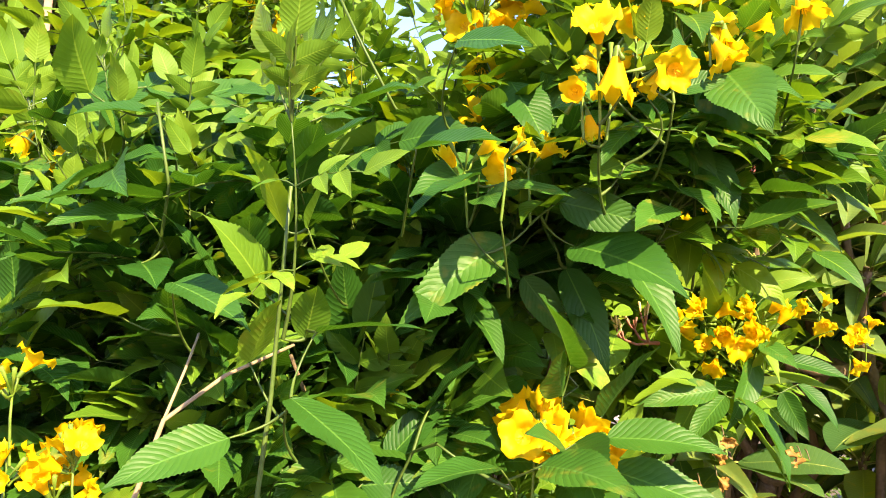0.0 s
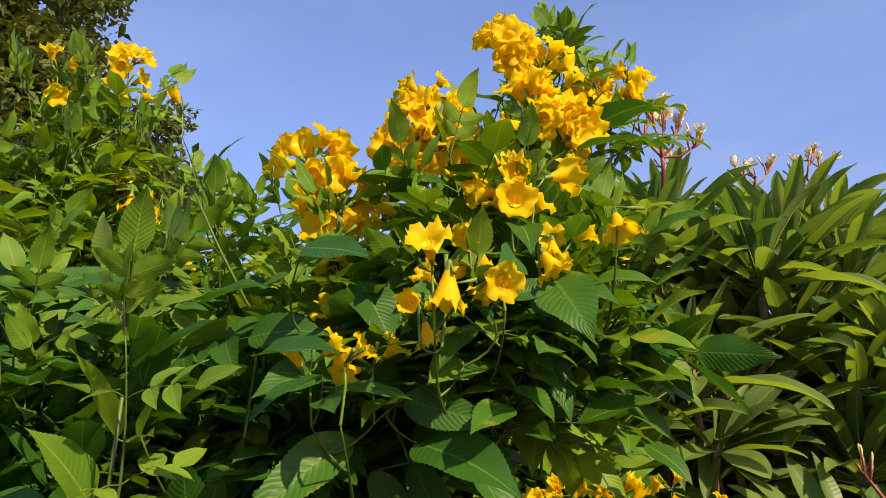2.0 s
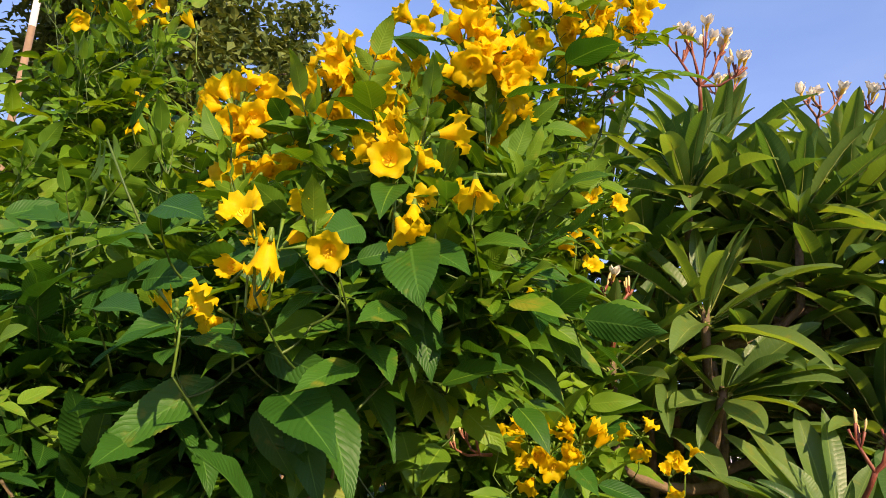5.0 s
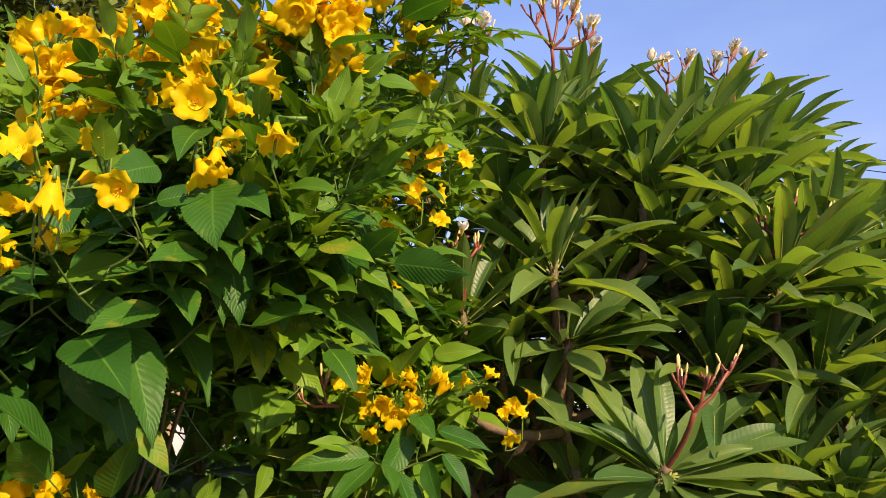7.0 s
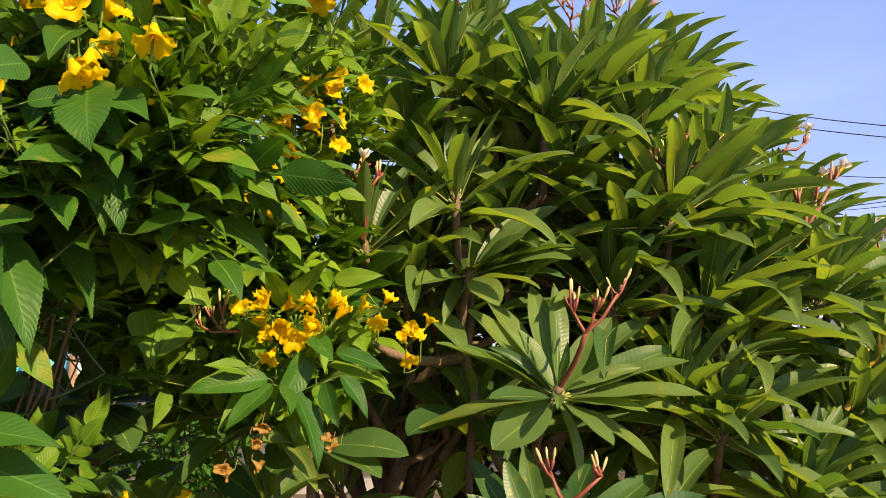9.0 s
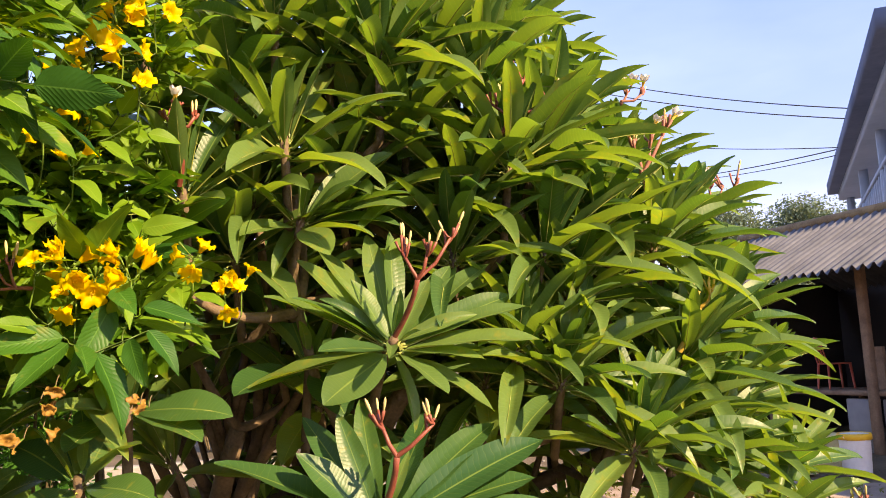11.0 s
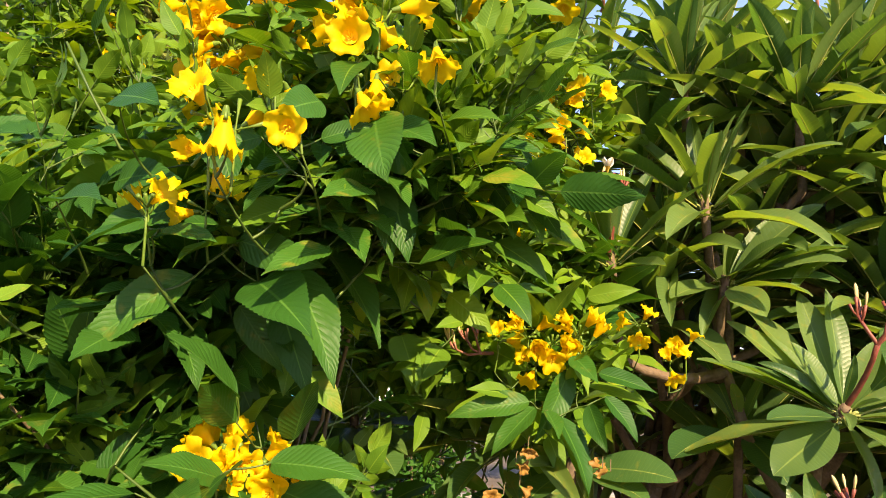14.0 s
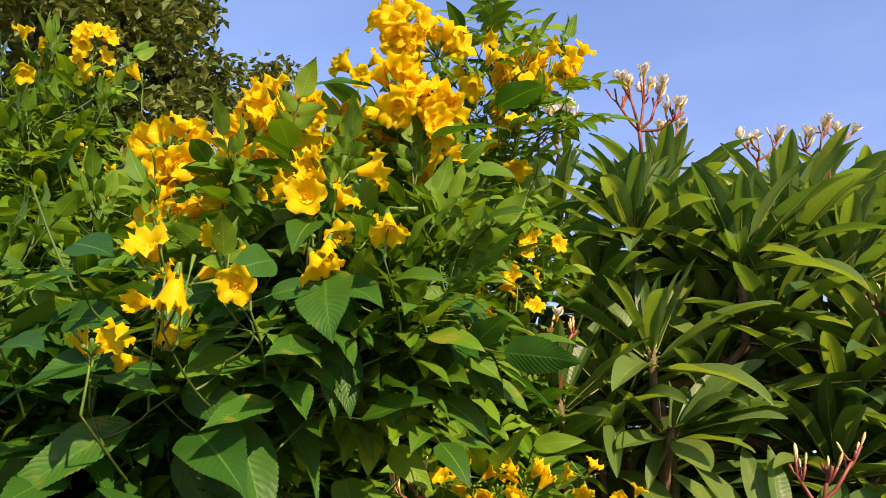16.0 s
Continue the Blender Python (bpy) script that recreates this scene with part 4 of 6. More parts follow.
            u = min(1.0, max(0.0, float(np.dot(tip - GAP[0], GAP[1] - GAP[0]) / np.dot(GAP[1] - GAP[0], GAP[1] - GAP[0]))))
            if float(np.linalg.norm(tip - np.array((0, 0, 0.06)) - GAP[0] - (GAP[1] - GAP[0]) * u)) < 0.155:
                continue
            way = unit(unit(d) * (1 - up) + np.array((r.gauss(0, 0.2), r.gauss(-0.1, 0.2), up)))
            base = tip - way * reach * r.uniform(0.7, 1.2)
            self.twig(base, None, 0.0012)
            self.shoot(base, tip, pairs + r.randint(-1, 1), young, rough, size)

    def leaflets(self, rows, mat=None, twist=0.5):
        """Single large leaflets: base, tip and width."""
        r = self.r
        for bx, by, bz, tx, ty, tz, w in rows:
            base, tip = np.array((bx, by, bz)), np.array((tx, ty, tz))
            length = float(np.linalg.norm(tip - base))
            if length < w / 0.46:      # a short, broad one leans out of the shrub
                tip = tip + toward(base) * 0.55 * math.sqrt((w / 0.46) ** 2 - length ** 2)
                length = float(np.linalg.norm(tip - base))
            droop = r.uniform(0.25, 0.6)
            v, f, uv = blade(length * (1 + 0.1 * droop), w, droop, r.uniform(0.12, 0.38), 52, 0.028, "ovate", 0.03, r.uniform(0, 6))
            b = Build().add(v, f, uv)
            up = 0.75 * toward(base) + np.array((r.gauss(0, twist), r.gauss(0, 0.2), 0.6 + r.gauss(0, twist)))
            m = frame_of(base, tip - base + np.array((0, 0, 0.22 * droop * length)), up)
            set_pose(part("leaflet", b.mesh("leaflet", [mat or LEAF]), self.ob), m)
            self.twig(base, tip - base, 0.0008, True)

    def cluster(self, c, n, spread=1.0, face=None, size=1.0, hang=0.0, closed=0.12):
        """A flower head: stalklets from one point, each with a trumpet."""
        r = self.r
        size *= 0.93
        n = n + 1 if n >= 6 else n
        c = np.array(c)
        axis = unit((toward(c) if face is None else np.asarray(face, dtype=float)) + np.array((r.gauss(0, 0.25), 0, r.gauss(0.05, 0.2) - hang)))
        hub = c - axis * 0.04 * size
        b = Build()
        v, f = tube([hub - np.array((0, 0, 0.05)) - axis * 0.01, hub - np.array((0, 0, 0.02)), hub], [0.0015, 0.0013, 0.0011], 5)
        b.add(v, f)
        places = []
        for k in range(n):
            g = k * 2.4 + r.uniform(-0.3, 0.3)
            q = 0.0 if n == 1 else (0.25 + 0.75 * ((k + 0.5) / n)) ** 0.6
            x = unit(np.cross(axis, (0.1, 0.2, 1)))
            y = np.cross(x, axis)
            out = (x * math.cos(g) + y * math.sin(g)) * q * spread
            way = unit(axis * 0.55 + out * 1.15 + np.array((r.gauss(0, 0.3), r.gauss(0.1, 0.3), r.gauss(0.05, 0.3))) + np.array((0, 0, -0.25 * hang - 0.1 * q)))
            at = hub + out * 0.018 * size + axis * r.uniform(-0.008, 0.024) * size
            places.append((at, way))
            v, f = tube([hub, hub * 0.5 + at * 0.5 - np.array((0, 0, 0.004)), at], [0.0013, 0.0011, 0.0013], 5)
            b.add(v, f)
        for k in range(max(2, n)):
            way = unit(axis + np.array((r.gauss(0, 0.6), r.gauss(0, 0.6), r.gauss(0.3, 0.5))))
            e = hub + way * r.uniform(0.015, 0.035)
            v, f = tube([hub, hub * 0.6 + e * 0.4, e], [0.0009, 0.0009, 0.0024], 5)
            b.add(v, f)
        head = part("flower_head", b.mesh("flower_head", [CALYX]), self.ob)
        for at, way in places:
            m = np.eye(4)
            z = unit(way)
            x = unit(np.cross((0.3, 0.5, 1.0), z))
            a = r.uniform(0, 6.28)
            y = np.cross(z, x)
            s = size * r.uniform(0.82, 1.06)
            m[:3, 0], m[:3, 1], m[:3, 2], m[:3, 3] = (x * math.cos(a) + y * math.sin(a)) * s, (y * math.cos(a) - x * math.sin(a)) * s, z * s, at
            set_pose(part("flower", r.choice(CLOSED if r.random() < closed else FLOWERS), head), m)
        self.twig(hub - np.array((0, 0, 0.05)) - axis * 0.01, None, 0.0009, True)

    def spike(self, base, tip, pairs=5):
        """A slim upright shoot of narrow young leaves."""
        self.shoot(base, tip, max(1, pairs - 2), 1.0, False, 0.6)
        self.twig(base)

    def finish(self):
        if self.twigs.v:
            part("brushwood", self.twigs.mesh("brushwood", [GREEN_STEM, BROWN_STEM]), self.ob, kind="stuff")
        if self.mass.v:
            part("foliage", self.mass.mesh("foliage", [LEAF_MASS, GREEN_STEM]), self.ob, kind="stuff")
        if self.fresh.v:
            part("young_foliage", self.fresh.mesh("young_foliage", [FRESH_LIT_MASS, GREEN_STEM]), self.ob, kind="stuff")


DOWN, UP_FACE = (0.05, -0.35, -1.0), (0.05, -0.55, 0.9)
front = Shrub("trumpet_shrub", "green trumpet shrub with toothed leaves and bright yellow flower heads", (0.02, 1.30, 0.0),
              [(0.077, 0.812, 1.691), (0.243, 0.849, 1.709), (0.334, 0.963, 2.019), (0.460, 1.100, 2.174), (0.232, 0.862, 1.551), (0.084, 0.793, 1.534), (0.128, 0.768, 1.266), (0.316, 0.802, 1.693), (-0.138, 0.651, 1.413)], 3)
for c, n, k in (((0.022, 0.836, 1.834), 9, 1.0), ((0.060, 0.843, 1.783), 13, 1.0), ((0.179, 0.803, 1.870), 9, 1.0), ((0.145, 0.811, 1.845), 7, 1.0), ((0.224, 0.885, 1.877), 6, 1.0), ((0.270, 0.899, 1.899), 9, 1.0),
                ((0.326, 0.839, 1.921), 8, 1.05), ((0.363, 0.845, 1.903), 9, 1.05), ((0.321, 0.918, 2.087), 11, 1.0), ((0.350, 0.930, 2.054), 6, 1.0), ((0.228, 1.177, 2.164), 4, 1.0), ((0.421, 1.047, 2.142), 2, 1.0),
                ((0.430, 1.064, 2.095), 3, 1.0), ((0.514, 1.118, 2.125), 9, 1.0), ((0.562, 1.118, 2.123), 6, 1.0), ((0.590, 1.124, 2.168), 3, 1.0), ((0.484, 1.107, 2.064), 3, 1.0), ((0.477, 1.086, 1.974), 3, 1.0)):
    front.cluster(c, n, 1.0, None, k)
for c, n, k in (((0.230, 0.705, 1.727), 4, 0.9), ((0.278, 0.694, 1.729), 2, 1.0), ((0.240, 0.716, 1.696), 2, 0.8), ((0.332, 0.630, 1.671), 1, 0.8), ((0.293, 0.706, 1.663), 2, 0.8), ((0.367, 0.914, 1.859), 3, 1.0),
                ((0.128, 0.584, 1.588), 1, 0.8), ((0.156, 0.615, 1.591), 2, 0.65), ((0.068, 0.637, 1.525), 1, 0.7), ((0.132, 0.792, 1.749), 2, 0.8), ((0.070, 0.803, 1.716), 3, 0.9), ((0.157, 0.848, 1.710), 1, 0.8),
                ((0.020, 0.706, 1.539), 2, 0.85), ((0.082, 0.706, 1.538), 2, 0.8), ((0.059, 0.801, 1.618), 2, 0.8), ((-0.067, 0.958, 1.602), 2, 0.9), ((-0.123, 1.045, 1.678), 1, 0.9)):
    front.cluster(c, n, 0.9, None, k)
for c, n, k in (((0.137, 0.596, 1.553), 1, 1.1), ((0.119, 0.631, 1.542), 2, 0.7), ((0.256, 0.679, 1.621), 1, 0.85), ((0.195, 0.642, 1.573), 2, 0.8), ((0.139, 0.824, 1.808), 1, 0.9), ((0.246, 0.668, 1.615), 1, 0.9), ((0.174, 0.649, 1.610), 2, 0.8)):
    front.cluster(c, n, 0.7, DOWN, k, 0.6, 0.5)
for c, n, k in (((0.098, 0.785, 1.306), 6, 0.86), ((0.125, 0.790, 1.292), 6, 0.86), ((0.152, 0.795, 1.274), 4, 0.86), ((-0.076, 0.861, 1.339), 1, 0.8), ((-0.321, 0.698, 1.292), 6, 0.68), ((-0.327, 0.704, 1.263), 5, 0.68), ((-0.366, 0.686, 1.351), 3, 0.75), ((-0.366, 0.701, 1.279), 3, 0.7)):
    front.cluster(c, n, 0.85, UP_FACE, k)
front.leaflets([(0.261, 0.693, 1.611, 0.267, 0.692, 1.524, 0.061), (0.271, 0.724, 1.613, 0.314, 0.708, 1.567, 0.044), (0.266, 0.783, 1.564, 0.284, 0.770, 1.481, 0.042), (0.114, 0.751, 1.504, 0.199, 0.723, 1.464, 0.040), (0.131, 0.765, 1.463, 0.191, 0.728, 1.389, 0.070),
                (0.173, 0.871, 1.525, 0.253, 0.837, 1.411, 0.061), (0.290, 0.833, 1.633, 0.335, 0.845, 1.510, 0.035), (0.217, 0.650, 1.612, 0.192, 0.641, 1.575, 0.037), (0.212, 0.680, 1.586, 0.267, 0.677, 1.595, 0.024), (0.357, 0.855, 1.846, 0.446, 0.834, 1.845, 0.045)])
front.leaflets([(0.277, 0.885, 1.939, 0.201, 0.870, 1.920, 0.040), (0.019, 0.664, 1.629, 0.072, 0.655, 1.594, 0.044), (-0.018, 0.638, 1.520, 0.045, 0.614, 1.499, 0.044), (0.052, 0.767, 1.547, -0.027, 0.753, 1.494, 0.055), (0.078, 0.794, 1.531, -0.013, 0.761, 1.503, 0.055), (0.075, 0.777, 1.639, 0.102, 0.787, 1.552, 0.055),
                (0.180, 0.689, 1.560, 0.140, 0.684, 1.514, 0.031), (0.281, 0.899, 1.566, 0.229, 0.882, 1.555, 0.055), (0.108, 0.831, 1.788, 0.169, 0.795, 1.740, 0.050), (0.397, 1.046, 1.784, 0.324, 0.993, 1.784, 0.050), (0.455, 1.026, 1.991, 0.519, 0.981, 1.972, 0.050), (0.309, 0.909, 1.871, 0.254, 0.862, 1.854, 0.050)])
front.leaflets([(0.063, 0.761, 1.472, -0.031, 0.709, 1.381, 0.050), (0.165, 0.780, 1.478, 0.218, 0.732, 1.364, 0.056), (0.132, 0.845, 1.457, 0.169, 0.827, 1.348, 0.045), (0.012, 0.850, 1.435, 0.060, 0.826, 1.356, 0.050), (0.087, 0.847, 1.449, 0.134, 0.843, 1.373, 0.035), (0.036, 0.700, 1.517, -0.026, 0.679, 1.471, 0.039),
                (0.056, 0.702, 1.508, 0.117, 0.675, 1.488, 0.032), (0.043, 0.704, 1.500, 0.040, 0.690, 1.466, 0.037), (0.258, 0.748, 1.626, 0.293, 0.725, 1.539, 0.050), (0.245, 0.776, 1.590, 0.272, 0.758, 1.482, 0.039), (0.153, 0.684, 1.591, 0.102, 0.672, 1.554, 0.035), (0.177, 0.769, 1.526, 0.233, 0.735, 1.492, 0.039)])
front.leaflets([(-0.112, 0.610, 1.319, -0.039, 0.561, 1.259, 0.050), (-0.097, 0.630, 1.370, -0.009, 0.579, 1.367, 0.028), (-0.158, 0.616, 1.291, -0.224, 0.561, 1.260, 0.039), (-0.221, 0.661, 1.416, -0.150, 0.630, 1.371, 0.043), (-0.136, 0.747, 1.539, -0.059, 0.670, 1.565, 0.045), (-0.276, 0.736, 1.495, -0.332, 0.692, 1.467, 0.039),
                (-0.278, 0.755, 1.602, -0.347, 0.717, 1.589, 0.035), (0.046, 0.693, 1.262, -0.023, 0.623, 1.253, 0.039), (0.081, 0.693, 1.263, 0.127, 0.625, 1.241, 0.045), (0.112, 0.772, 1.322, 0.093, 0.736, 1.346, 0.043), (-0.287, 0.766, 1.454, -0.251, 0.754, 1.411, 0.050), (-0.232, 0.866, 1.366, -0.293, 0.824, 1.373, 0.059)], None)
front.leaflets([(-0.109, 0.652, 1.458, -0.077, 0.620, 1.513, 0.037), (-0.129, 0.652, 1.458, -0.145, 0.620, 1.511, 0.037), (-0.144, 0.663, 1.406, -0.168, 0.636, 1.439, 0.045), (-0.159, 0.675, 1.351, -0.127, 0.645, 1.394, 0.032), (-0.109, 0.651, 1.367, -0.093, 0.644, 1.397, 0.032), (-0.302, 0.756, 1.402, -0.327, 0.709, 1.384, 0.056), (-0.342, 0.751, 1.623, -0.338, 0.724, 1.649, 0.050)],
               LEAF_YOUNG_LIT)
front.leaflets([(0.118, 0.751, 1.349, 0.084, 0.701, 1.390, 0.050), (0.118, 0.744, 1.279, 0.103, 0.673, 1.223, 0.060), (0.150, 0.766, 1.283, 0.245, 0.733, 1.269, 0.045), (0.156, 0.792, 1.253, 0.262, 0.766, 1.208, 0.050), (0.112, 0.746, 1.268, 0.072, 0.680, 1.284, 0.042), (0.158, 0.824, 1.302, 0.192, 0.774, 1.359, 0.045), (0.115, 0.812, 1.246, 0.154, 0.764, 1.188, 0.050)])
front.leaflets([(0.048, 0.850, 1.276, -0.025, 0.790, 1.252, 0.036), (0.099, 0.810, 1.269, 0.129, 0.750, 1.232, 0.034), (0.042, 1.210, 1.260, 0.196, 1.150, 1.227, 0.062), (0.047, 1.220, 1.187, 0.194, 1.160, 1.118, 0.060), (0.079, 0.850, 1.196, 0.092, 0.790, 1.140, 0.046), (0.022, 0.900, 1.231, -0.050, 0.840, 1.191, 0.042),
                (0.074, 1.000, 1.201, 0.119, 0.940, 1.165, 0.040), (-0.056, 1.050, 1.382, -0.074, 0.990, 1.364, 0.030), (-0.068, 0.950, 1.313, 0.012, 0.890, 1.277, 0.040), (0.052, 1.000, 1.209, -0.088, 0.940, 1.134, 0.056), (0.101, 1.150, 1.333, 0.045, 1.090, 1.302, 0.036)])
front.leaflets([(-0.106, 0.850, 1.788, -0.068, 0.830, 1.838, 0.032)])
front.leaflets([(0.103, 0.870, 1.323, 0.138, 0.810, 1.347, 0.040), (0.090, 0.800, 1.275, 0.110, 0.770, 1.262, 0.018)], LEAF_YOUNG_LIT)
front.spike((-0.125, 0.641, 1.366), (-0.108, 0.567, 1.519), 4)
front.spike((0.169, 0.702, 1.524), (0.171, 0.661, 1.581), 3)
WOODY = plain_mat("pale_woody_twig", (0.20, 0.14, 0.07), (0.36, 0.27, 0.15), 40, 0.7, 0.5, distance=0.001)
for row, w, skin in ((((-0.238, 0.647, 1.244), (-0.220, 0.654, 1.305), (-0.176, 0.667, 1.340), (-0.127, 0.702, 1.367)), 0.0022, WOODY), (((-0.220, 0.654, 1.305), (-0.211, 0.676, 1.348), (-0.209, 0.700, 1.378)), 0.0014, WOODY), (((-0.332, 0.854, 1.427), (-0.275, 0.781, 1.477), (-0.259, 0.750, 1.526), (-0.269, 0.734, 1.605)), 0.0022, GREEN_STEM),
               (((0.009, 0.882, 1.573), (-0.045, 0.810, 1.626), (-0.076, 0.798, 1.686), (-0.103, 0.785, 1.745)), 0.0020, GREEN_STEM), (((-0.145, 0.656, 1.245), (-0.135, 0.650, 1.323), (-0.125, 0.631, 1.410), (-0.113, 0.597, 1.478)), 0.0022, GREEN_STEM)):
    b = Build()
    v, f = tube([np.array(p) for p in row], [w * (1 - 0.12 * i) for i in range(len(row))], 7)
    b.add(v, f)
    part("twig", b.mesh("twig", [skin]), front.ob)
front.fill((0.067, 0.94, 1.503), (0.20, 0.08, 0.12), 22, 4, 0.05, False, 1.25, 0.16, 0.3)
front.fill((-0.133, 0.90, 1.335), (0.20, 0.06, 0.12), 14, 4, 0.15, False, 1.3, 0.14, 0.35)
front.fill((0.211, 0.847, 1.685), (0.22, 0.10, 0.15), 30, 4, 0.15, False, 1.1, 0.18)
front.fill((-0.03, 1.00, 1.24), (0.22, 0.18, 0.42), 60, 4, 0.10, False, 1.15)
front.fill((0.273, 1.003, 1.845), (0.14, 0.08, 0.12), 17, 4, 0.15, False, 1.0, 0.18)
front.fill((0.444, 1.167, 2.104), (0.16, 0.08, 0.20), 12, 3, 0.2, False, 0.95, 0.16)
front.fill((0.029, 0.98, 1.466), (0.26, 0.10, 0.12), 22, 4, 0.05, True, 1.2, 0.16, 0.4)
front.fill((-0.026, 1.091, 1.703), (0.26, 0.16, 0.20), 26, 4, 0.3, True, 1.1)
front.fill((-0.05, 1.38, 1.40), (0.30, 0.15, 0.50), 45, 4, 0.15, True, 1.2)
front.finish()

right = Shrub("trumpet_shrub", "low trumpet shrub branch with sunlit broad leaves and small flower clusters", (0.30, 1.95, 0.0),
              [(0.406, 1.778, 1.366), (0.456, 1.619, 1.815)], 6)
right.leaflets([(0.404, 1.344, 1.363, 0.295, 1.312, 1.320, 0.050), (0.413, 1.343, 1.329, 0.362, 1.297, 1.258, 0.046), (0.442, 1.336, 1.329, 0.465, 1.290, 1.276, 0.040), (0.469, 1.329, 1.313, 0.522, 1.257, 1.198, 0.050),
                (0.498, 1.318, 1.429, 0.526, 1.271, 1.355, 0.040), (0.512, 1.338, 1.331, 0.547, 1.290, 1.265, 0.040), (0.523, 1.334, 1.371, 0.622, 1.268, 1.328, 0.036), (0.245, 1.404, 1.457, 0.229, 1.349, 1.352, 0.060), (0.284, 1.415, 1.434, 0.235, 1.389, 1.359, 0.055), (0.368, 1.414, 1.436, 0.427, 1.358, 1.380, 0.050)], LEAF_YOUNG_LIT)
right.leaflets([(0.424, 1.381, 1.350, 0.488, 1.323, 1.341, 0.030), (0.540, 1.408, 1.478, 0.623, 1.345, 1.479, 0.045), (0.570, 1.420, 1.505, 0.663, 1.354, 1.514, 0.040), (0.271, 1.495, 1.629, 0.341, 1.418, 1.528, 0.070), (0.376, 1.467, 1.622, 0.480, 1.401, 1.565, 0.045), (0.204, 1.453, 1.528, 0.265, 1.397, 1.497, 0.045),
                (0.468, 1.425, 1.542, 0.443, 1.410, 1.578, 0.050), (0.332, 1.477, 1.684, 0.390, 1.422, 1.620, 0.050), (0.245, 1.375, 1.689, 0.294, 1.323, 1.628, 0.050), (0.444, 1.478, 1.686, 0.401, 1.438, 1.693, 0.050)])
right.leaflets([(0.218, 1.340, 1.455, 0.245, 1.300, 1.354, 0.062), (0.286, 1.340, 1.433, 0.249, 1.300, 1.359, 0.056), (0.402, 1.340, 1.531, 0.381, 1.300, 1.481, 0.052), (0.460, 1.340, 1.458, 0.514, 1.300, 1.535, 0.058), (0.469, 1.340, 1.463, 0.408, 1.300, 1.501, 0.050), (0.174, 1.360, 1.504, 0.274, 1.320, 1.499, 0.040),
                (0.264, 1.360, 1.589, 0.302, 1.320, 1.505, 0.048), (0.320, 1.360, 1.480, 0.281, 1.320, 1.465, 0.026), (0.171, 1.360, 1.539, 0.140, 1.320, 1.547, 0.026), (0.440, 1.330, 1.461, 0.378, 1.290, 1.446, 0.036), (0.502, 1.310, 1.365, 0.516, 1.270, 1.421, 0.036), (0.540, 1.310, 1.375, 0.602, 1.270, 1.433, 0.036)], LEAF_YOUNG_LIT)
right.leaflets([(0.519, 1.330, 1.454, 0.574, 1.290, 1.492, 0.036), (0.397, 1.290, 1.353, 0.335, 1.250, 1.360, 0.034), (0.433, 1.380, 1.606, 0.476, 1.340, 1.549, 0.040), (0.298, 1.360, 1.674, 0.353, 1.320, 1.627, 0.038), (0.346, 1.360, 1.709, 0.281, 1.320, 1.684, 0.036), (0.368, 1.380, 1.672, 0.430, 1.340, 1.656, 0.032),
                (0.472, 1.380, 1.667, 0.524, 1.340, 1.619, 0.034), (0.539, 1.360, 1.518, 0.617, 1.320, 1.517, 0.036), (0.427, 1.390, 1.743, 0.490, 1.350, 1.704, 0.038), (0.286, 1.330, 1.749, 0.268, 1.290, 1.706, 0.030)], LEAF_YOUNG_LIT)
right.leaflets([(0.496, 1.300, 1.388, 0.449, 1.270, 1.278, 0.050), (0.431, 1.290, 1.341, 0.302, 1.260, 1.312, 0.046), (0.439, 1.280, 1.332, 0.366, 1.250, 1.258, 0.044), (0.456, 1.270, 1.326, 0.467, 1.240, 1.280, 0.036), (0.476, 1.280, 1.317, 0.524, 1.250, 1.200, 0.054),
                (0.523, 1.270, 1.335, 0.540, 1.240, 1.263, 0.036), (0.550, 1.270, 1.347, 0.592, 1.240, 1.282, 0.034), (0.502, 1.280, 1.412, 0.525, 1.250, 1.364, 0.036), (0.543, 1.290, 1.385, 0.627, 1.260, 1.352, 0.036), (0.389, 1.300, 1.353, 0.353, 1.270, 1.360, 0.022)])
for c, n, k in (((0.401, 1.415, 1.446), 2, 0.92), ((0.440, 1.384, 1.455), 4, 1.09), ((0.479, 1.374, 1.442), 3, 1.03), ((0.516, 1.364, 1.454), 4, 1.09), ((0.539, 1.358, 1.432), 2, 1.09), ((0.452, 1.382, 1.410), 3, 1.03), ((0.616, 1.378, 1.471), 3, 0.92),
                ((0.692, 1.391, 1.434), 2, 0.92), ((0.674, 1.397, 1.401), 3, 0.92), ((0.397, 1.428, 1.717), 4, 1.26), ((0.398, 1.269, 1.693), 3, 1.05), ((0.463, 1.282, 1.778), 3, 0.9), ((0.497, 1.287, 1.854), 4, 1.0), ((0.547, 1.285, 1.860), 2, 0.9), ((0.515, 1.277, 1.793), 2, 0.9),
                ((0.422, 1.285, 1.768), 2, 0.8), ((0.544, 1.322, 1.755), 1, 0.8), ((0.440, 1.333, 1.633), 2, 0.8)):
    right.cluster((c[0], c[1] - (0.085 if c[2] < 1.5 else 0.0), c[2]), n, 0.9, None, k * (0.84 if c[2] < 1.5 else 1.0), 0.1)
right.fill((0.322, 1.53, 1.554), (0.28, 0.07, 0.20), 66, 3, 0.85, False, 1.15, 0.12, 0.3)
right.fill((0.413, 1.548, 1.380), (0.20, 0.05, 0.09), 14, 3, 0.4, True, 1.15, 0.12, 0.3)
right.fill((0.37, 1.46, 1.720), (0.16, 0.08, 0.22), 34, 3, 0.6, False, 1.0, 0.14)
right.fill((0.504, 1.444, 1.921), (0.12, 0.08, 0.14), 12, 3, 0.6, True, 0.9, 0.14)
